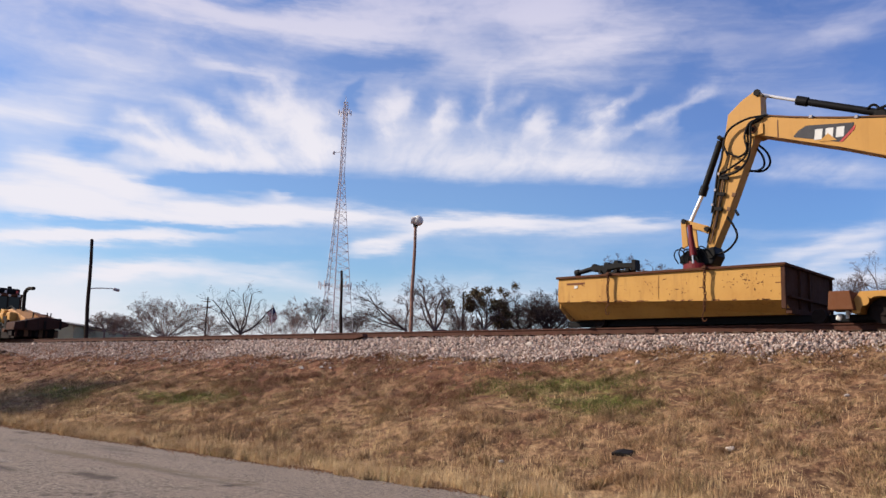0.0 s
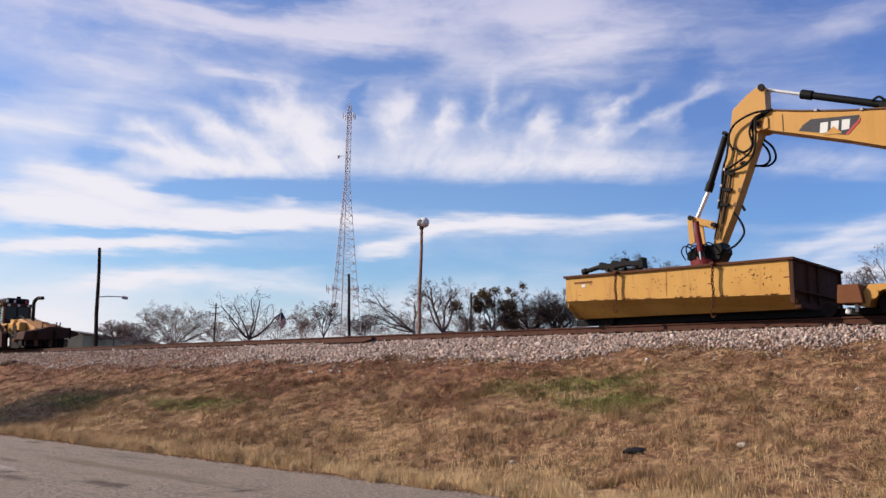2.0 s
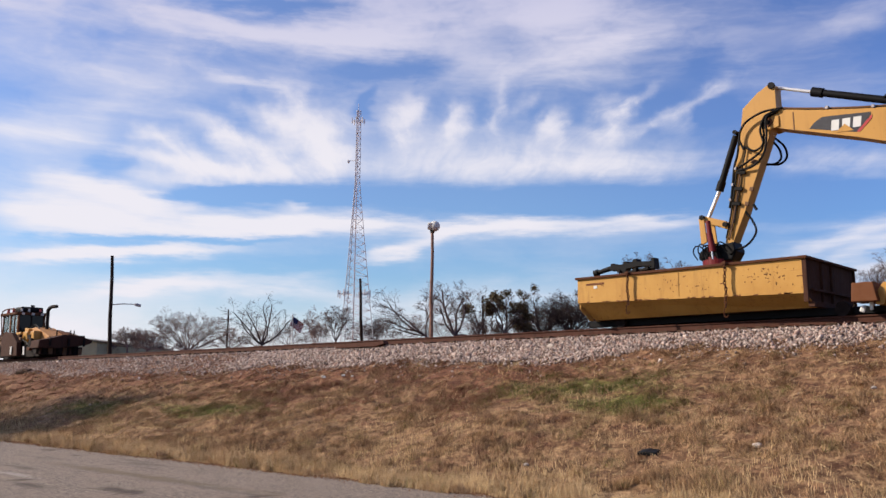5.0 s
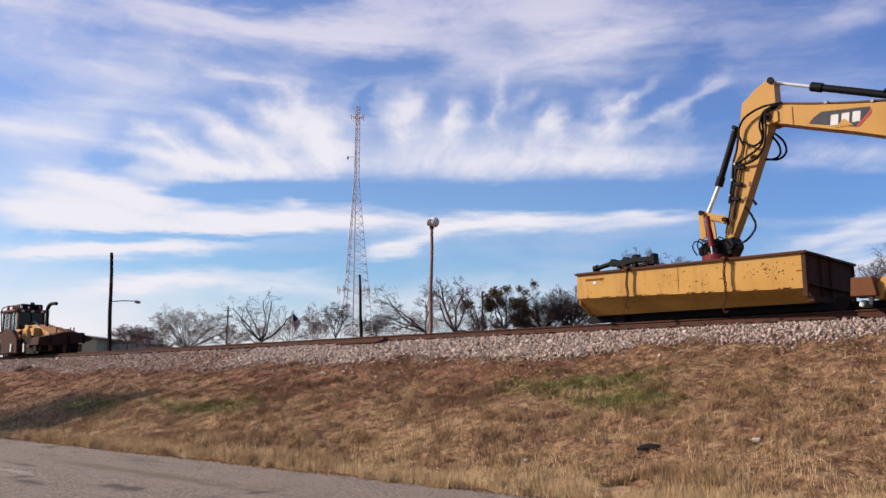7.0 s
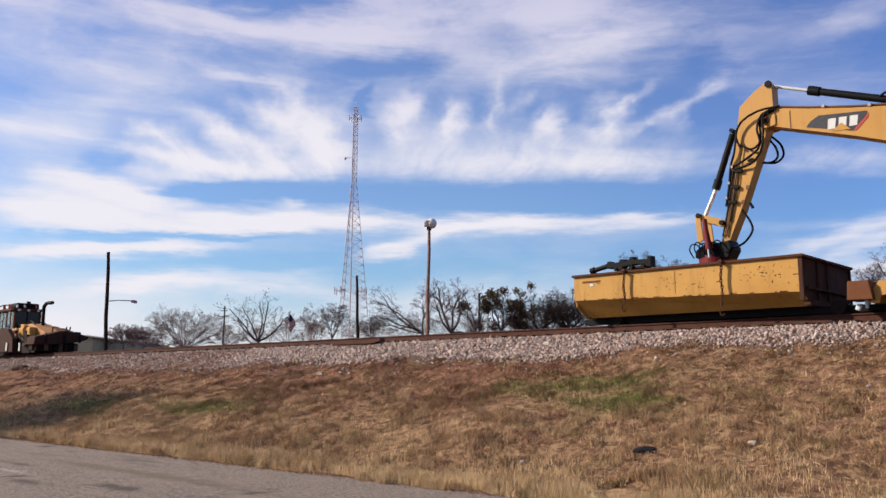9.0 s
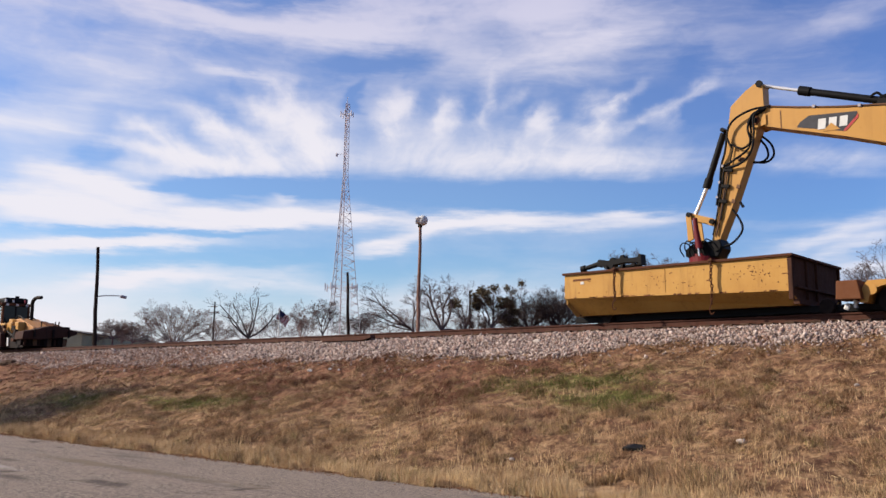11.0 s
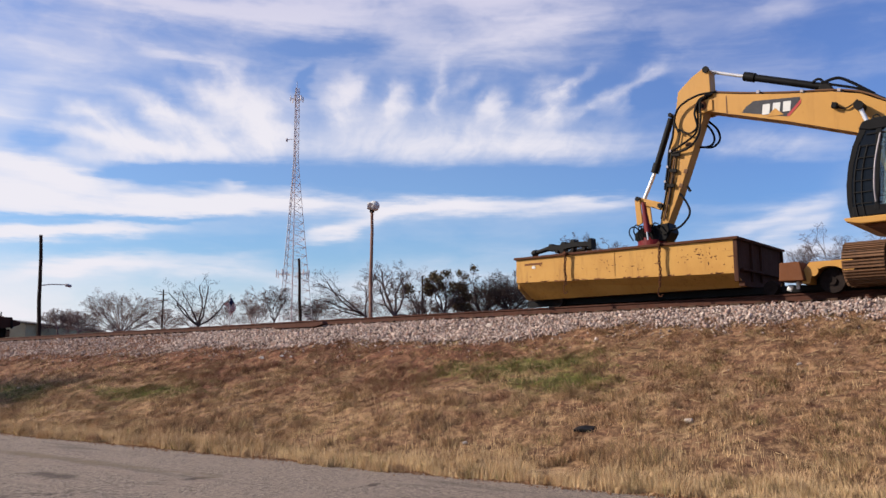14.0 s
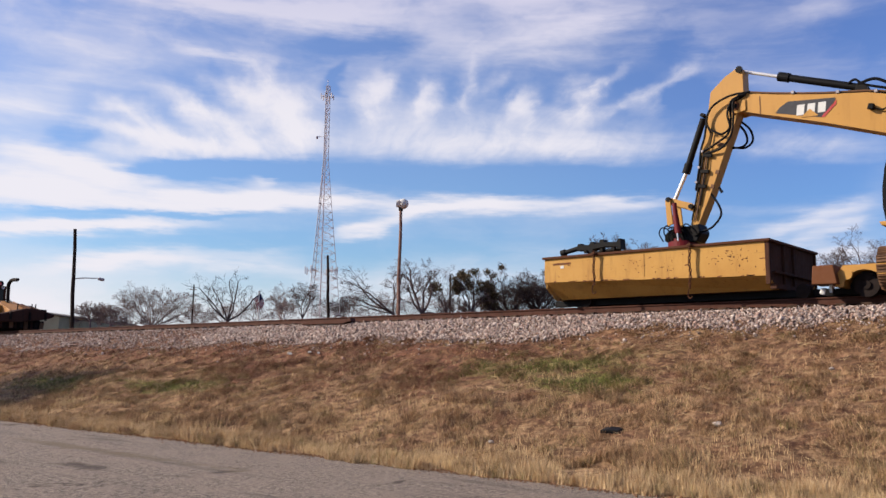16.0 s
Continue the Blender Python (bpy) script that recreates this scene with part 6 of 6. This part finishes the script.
make_tree("low dense grey-brown tree behind the shed", -63.1, 150, 2.3, fan(-75, 75, 9, 2.8, 2.7), 3, "bark_pale", 0.12, 1.4)
make_tree("low dense grey-brown tree behind the shed", -61.9, 150, 2.1, fan(-75, 75, 9, 2.8, 2.6), 5, "bark_pale", 0.12, 1.4)
make_tree("grey many-stemmed bare tree fanning upward", -59.5, 130, 1.75, fan(-72, 72, 25, 6.3, 4.6, -0.1), 11, "bark_pale", 0.095, 0.7, wander=0.08, lift=0.0, bare=3)
make_tree("bare spreading tree with long crooked limbs", -54.85, 130, 2.5, [(-66, 5.4, 0.3), (-46, 6.4, 0.3), (-15, 5.6, 0.2), (6, 6.3, 0.1), (30, 6.0, -0.2), (62, 5.6, -0.5)], 23, "bark_dark", 0.19, 0.3, wander=0.15, bare=2)
make_tree("small upright bare tree", -51.45, 130, 2.4, fan(-26, 26, 5, 3.6, 4.9), 31, "bark_pale", 0.10, 0.8)
make_tree("small upright bare tree", -50.1, 130, 2.7, fan(-26, 26, 6, 4.0, 5.0), 32, "bark", 0.11, 1.0)
make_tree("small upright bare tree beside the tower", -47.5, 140, 2.6, fan(-35, 35, 6, 3.0, 3.8), 33, "bark", 0.09, 1.0)
make_tree("bare tree with limbs sweeping low to one side", -44.1, 110, 3.1, [(-48, 7.2, 0.15), (-68, 5.8, 0.0), (-84, 4.8, 0.2), (-30, 5.6, 0.1), (-10, 4.0, 0.0), (-60, 6.6, 0.3)], 41, "bark", 0.17, 0.9, lift=0.0)
make_tree("large forked bare tree with a dark leaning trunk", -42.2, 110, 3.1, [(-44, 4.4, 0.2), (-28, 6.0, 0.3), (-12, 5.8, 0.1), (12, 5.2, 0.0), (44, 4.6, -0.3), (66, 3.4, -0.4)], 46, "bark", 0.24, 0.8, wander=0.16, bare=2)
make_tree("thin bare tree with an evergreen clump", -40.6, 112, 3.2, [(-3, 6.2, 0.0), (-24, 4.0, 0.1), (20, 4.2, -0.1), (-40, 3.0, 0.2)], 51, "bark", 0.11, 0.8, leaves=5)
make_tree("tree with dark evergreen clumps in its crown", -38.9, 112, 3.2, [(26, 5.6, 0.0), (13, 5.0, 0.1), (-22, 4.7, -0.1), (-36, 3.5, 0.0), (2, 4.6, 0.0), (44, 3.4, -0.2)], 57, "bark", 0.17, 0.6, leaves=36, clump=0.27)
make_tree("low dark evergreen bush", -37.7, 114, 3.0, fan(-30, 30, 5, 1.6, 2.3), 58, "bark_dark", 0.08, 1.0, depth=3, leaves=13, clump=0.28)
make_tree("dense dark bare tree", -36.4, 118, 3.0, fan(-62, 62, 10, 4.0, 5.2), 61, "bark_dark", 0.15, 1.5)
make_tree("dense dark bare tree", -34.5, 118, 3.1, fan(-62, 62, 10, 4.0, 5.0), 64, "bark_dark", 0.15, 1.5)
for b, h, seed in ((-38.1, 2.6, 66), (-37.0, 3.0, 67), (-35.5, 3.3, 68), (-33.9, 3.0, 69), (-40.0, 2.2, 70)):
    make_tree("low tangled undergrowth below the dark trees", b, 122, 2.9, fan(-80, 80, 9, h, h + 0.3), seed, "bark", 0.10, 1.3)
make_tree("bare tree rising behind the yellow tub", -29.9, 112, 5.9, fan(-72, 72, 10, 3.2, 4.4), 71, "bark", 0.13, 1.0)
make_tree("bare tree rising behind the yellow tub", -27.9, 112, 5.7, fan(-72, 60, 8, 3.0, 4.0), 72, "bark", 0.13, 1.0)
make_tree("small bare tree behind the rail cart", -16.3, 112, 4.6, fan(-45, 45, 6, 3.0, 4.0), 80, "bark", 0.10, 0.9)
make_tree("bare tree behind the excavator", -14.3, 112, 4.3, [(-44, 5.0, 0.2), (-20, 6.0, 0.1), (2, 6.4, 0.0), (20, 5.6, 0.0), (42, 5.0, -0.2)], 81, "bark", 0.15, 0.8)
make_tree("bare tree behind the excavator", -12.4, 112, 4.2, fan(-55, 55, 8, 5.0, 6.2), 82, "bark", 0.15, 0.9)
make_tree("bare tree behind the excavator", -9.0, 112, 4.2, fan(-55, 55, 8, 5.0, 6.2), 83, "bark", 0.15, 0.9)
make_tree("tree across the road, shading the bank", -98.6, 48.8, 14.0, fan(-84, 84, 11, 5.6, 3.4), 91, "bark_dark", 0.25, 1.0, leaves=70, clump=0.55)
for k in range(12):
    # grey brush along the far side
    f = k / 11
    make_tree("grey leafless brush in the distance", -62.5 + 21.5 * f + random.uniform(-0.6, 0.6), 190, 1.9 + 1.1 * f, fan(-68, 68, 9, 3.6, 3.8 + random.uniform(0, 1.4)), 100 + k, "bark_pale", 0.10, 1.0)


# ---- small things on the bank ----
def bank_at(x, y, dz=0.0):
    return (x, y, float(Heights.at(np.array([x]), np.array([y]))[0]) + dz)


def make_litter():
    bm = B()
    slab(bm, [(-0.27, 0), (-0.24, 0.07), (-0.05, 0.10), (0.20, 0.085), (0.27, 0.02), (0.25, 0)], -0.14, 0.14, 0.02)
    ob = link("rubber_scrap", bm, "black")
    ob.matrix_basis = pose(*bank_at(-6.98, 12.2, 0.02), 10, 0, 6) @ Matrix.Diagonal((0.68, 0.8, 0.7, 1))
    tagged(ob, "flat black rubber scrap lying in the grass", "scrap")
    for (x, y, s), lab in zip(((-5.36, 12.44, 0.055), (-8.76, 11.36, 0.035), (-19.6, 15.95, 0.06), (-19.0, 16.3, 0.035), (-13.2, 18.25, 0.09), (-22.6, 15.6, 0.035), (-4.6, 15.4, 0.04), (-28.6, 13.3, 0.04)), range(8)):
        bm = B()
        bmesh.ops.create_icosphere(bm, subdivisions=2, radius=1.0)
        for v in bm.verts:
            v.co *= 1 + 0.35 * noise.noise(v.co * 1.7 + Vector((lab * 3.1, 0, 0)))
        ob = link("stone", bm, "pale_stone")
        ob.matrix_basis = pose(*bank_at(x, y, s * 0.4), 0, 0, lab * 40) @ Matrix.Diagonal((s * 1.4, s, s * 0.7, 1))
        tagged(ob, "pale loose stone lying on the bank", "stone", group="loose stones")
    for x, y, w in ((-18.75, 15.98, 0.055), (-18.45, 16.05, 0.04), (-19.48, 15.89, 0.05)):
        bm = B()
        slab(bm, [(-w, 0), (-w * 0.7, 0.03), (w * 0.2, 0.045), (w, 0.02), (w * 0.8, 0)], -w * 0.4, w * 0.4, 0.006)
        ob = link("paper_scrap", bm, "white")
        ob.matrix_basis = pose(*bank_at(x, y, 0.05), 14, 0, 30 * w * 10)
        tagged(ob, "crumpled white paper scrap lying on the bank", "litter", group="paper scraps")
    bm = B()
    bmesh.ops.create_icosphere(bm, subdivisions=3, radius=1.0)
    for v in bm.verts:
        v.co *= 1 + 0.5 * noise.noise(v.co * 2.1)
    ob = link("earth_clod", bm, "tie")
    ob.matrix_basis = pose(*bank_at(-43.7, 17.0, 0.05), 0, 0, 20) @ Matrix.Diagonal((0.55, 0.22, 0.16, 1))
    tagged(ob, "dark clod of earth at the foot of the ballast", "clod")
    bm = B()
    slab(bm, [(-1.2, 0), (-1.15, 0.07), (-0.6, 0.10), (0.2, 0.08), (0.7, 0.13), (1.15, 0.16), (1.2, 0.08), (0.8, 0.0)], -0.11, 0.11, 0.015)
    ob = link("timber_offcut", bm, "rail")
    ob.matrix_basis = pose(-21.1, 18.72, 2.75, 0, 0, 0)
    tagged(ob, "weathered brown timber lying on the ballast edge", "timber")


make_litter()


# ---- flag ----
FLAG = out((-89.1, 67.3, 10.0), 1.5)


def make_flag():
    fp = thing("flagpole", "white flagpole standing among bare trees", "flagpole", FLAG)
    part("shaft", rod(B(), (0, 0, bank(FLAG[1]) - FLAG[2] - 0.1), (0, 0, 0.15), 0.14, 0.10, 10), "white", fp)
    bm = B()
    bmesh.ops.create_uvsphere(bm, u_segments=10, v_segments=8, radius=0.16, matrix=Matrix.Translation((0, 0, 0.25)))
    part("finial", bm, "galv", fp)
    flag = thing("flag", "red and white striped flag with a blue corner", "flag", (FLAG[0] + 0.09, FLAG[1] + 0.08, FLAG[2]), 43.0)
    strips = []
    n, w, h = 6, 0.45, 1.75
    for i in range(n):
        me = bpy.data.meshes.new("cloth_strip")
        bm = B()
        for k in range(13):
            z1 = -h * k / 13
            start = len(bm.faces)
            box(bm, (w / 2 + 0.005, 0, z1 - h / 26), (w + 0.03, 0.012, h / 13))
            bm.faces.ensure_lookup_table()
            slot = 2 if (i < 3 and k < 7) else k % 2
            for f in bm.faces[start:]:
                f.material_index = slot
        bm.to_mesh(me), bm.free()
        for m in ("flag_red", "white", "flag_blue"):
            me.materials.append(M[m])
        ob = new("cloth_strip", me)
        ob.parent = flag
        strips.append(ob)
    return strips


STRIPS = make_flag()


def motions():
    # how far the flag stands out, 0 hanging to 1 flying
    wind = [(0.0, 0.20), (1.0, 0.25), (2.0, 0.30), (2.5, 0.42), (3.0, 0.75), (3.5, 0.98), (4.2, 0.88), (5.2, 0.7), (6.3, 0.56), (7.0, 0.50), (8.0, 0.52), (9.2, 0.34), (10.2, 0.5), (11.3, 0.66), (12.0, 0.50), (12.5, 0.64), (13.0, 0.66), (14.0, 0.28), (14.5, 0.20), (15.0, 0.14), (16.0, 0.22)]
    for i, ob in enumerate(STRIPS):
        rows = []
        for t, k in wind:
            sag = math.acos(min(0.98, k))
            x = z = y = 0.0
            for j in range(i):
                s = sag * (0.78 + 0.08 * j)
                x += 0.45 * math.cos(s)
                z -= 0.45 * math.sin(s) * 0.9
                y += 0.05 * math.sin(2.2 * j + 4.0 * t)
            rows.append((t, pose(x, y, z, 0, min(60.0, math.degrees(sag) * 0.55), 12 * math.sin(2.2 * i + 4.0 * t))))
        walk(ob, rows)


motions()
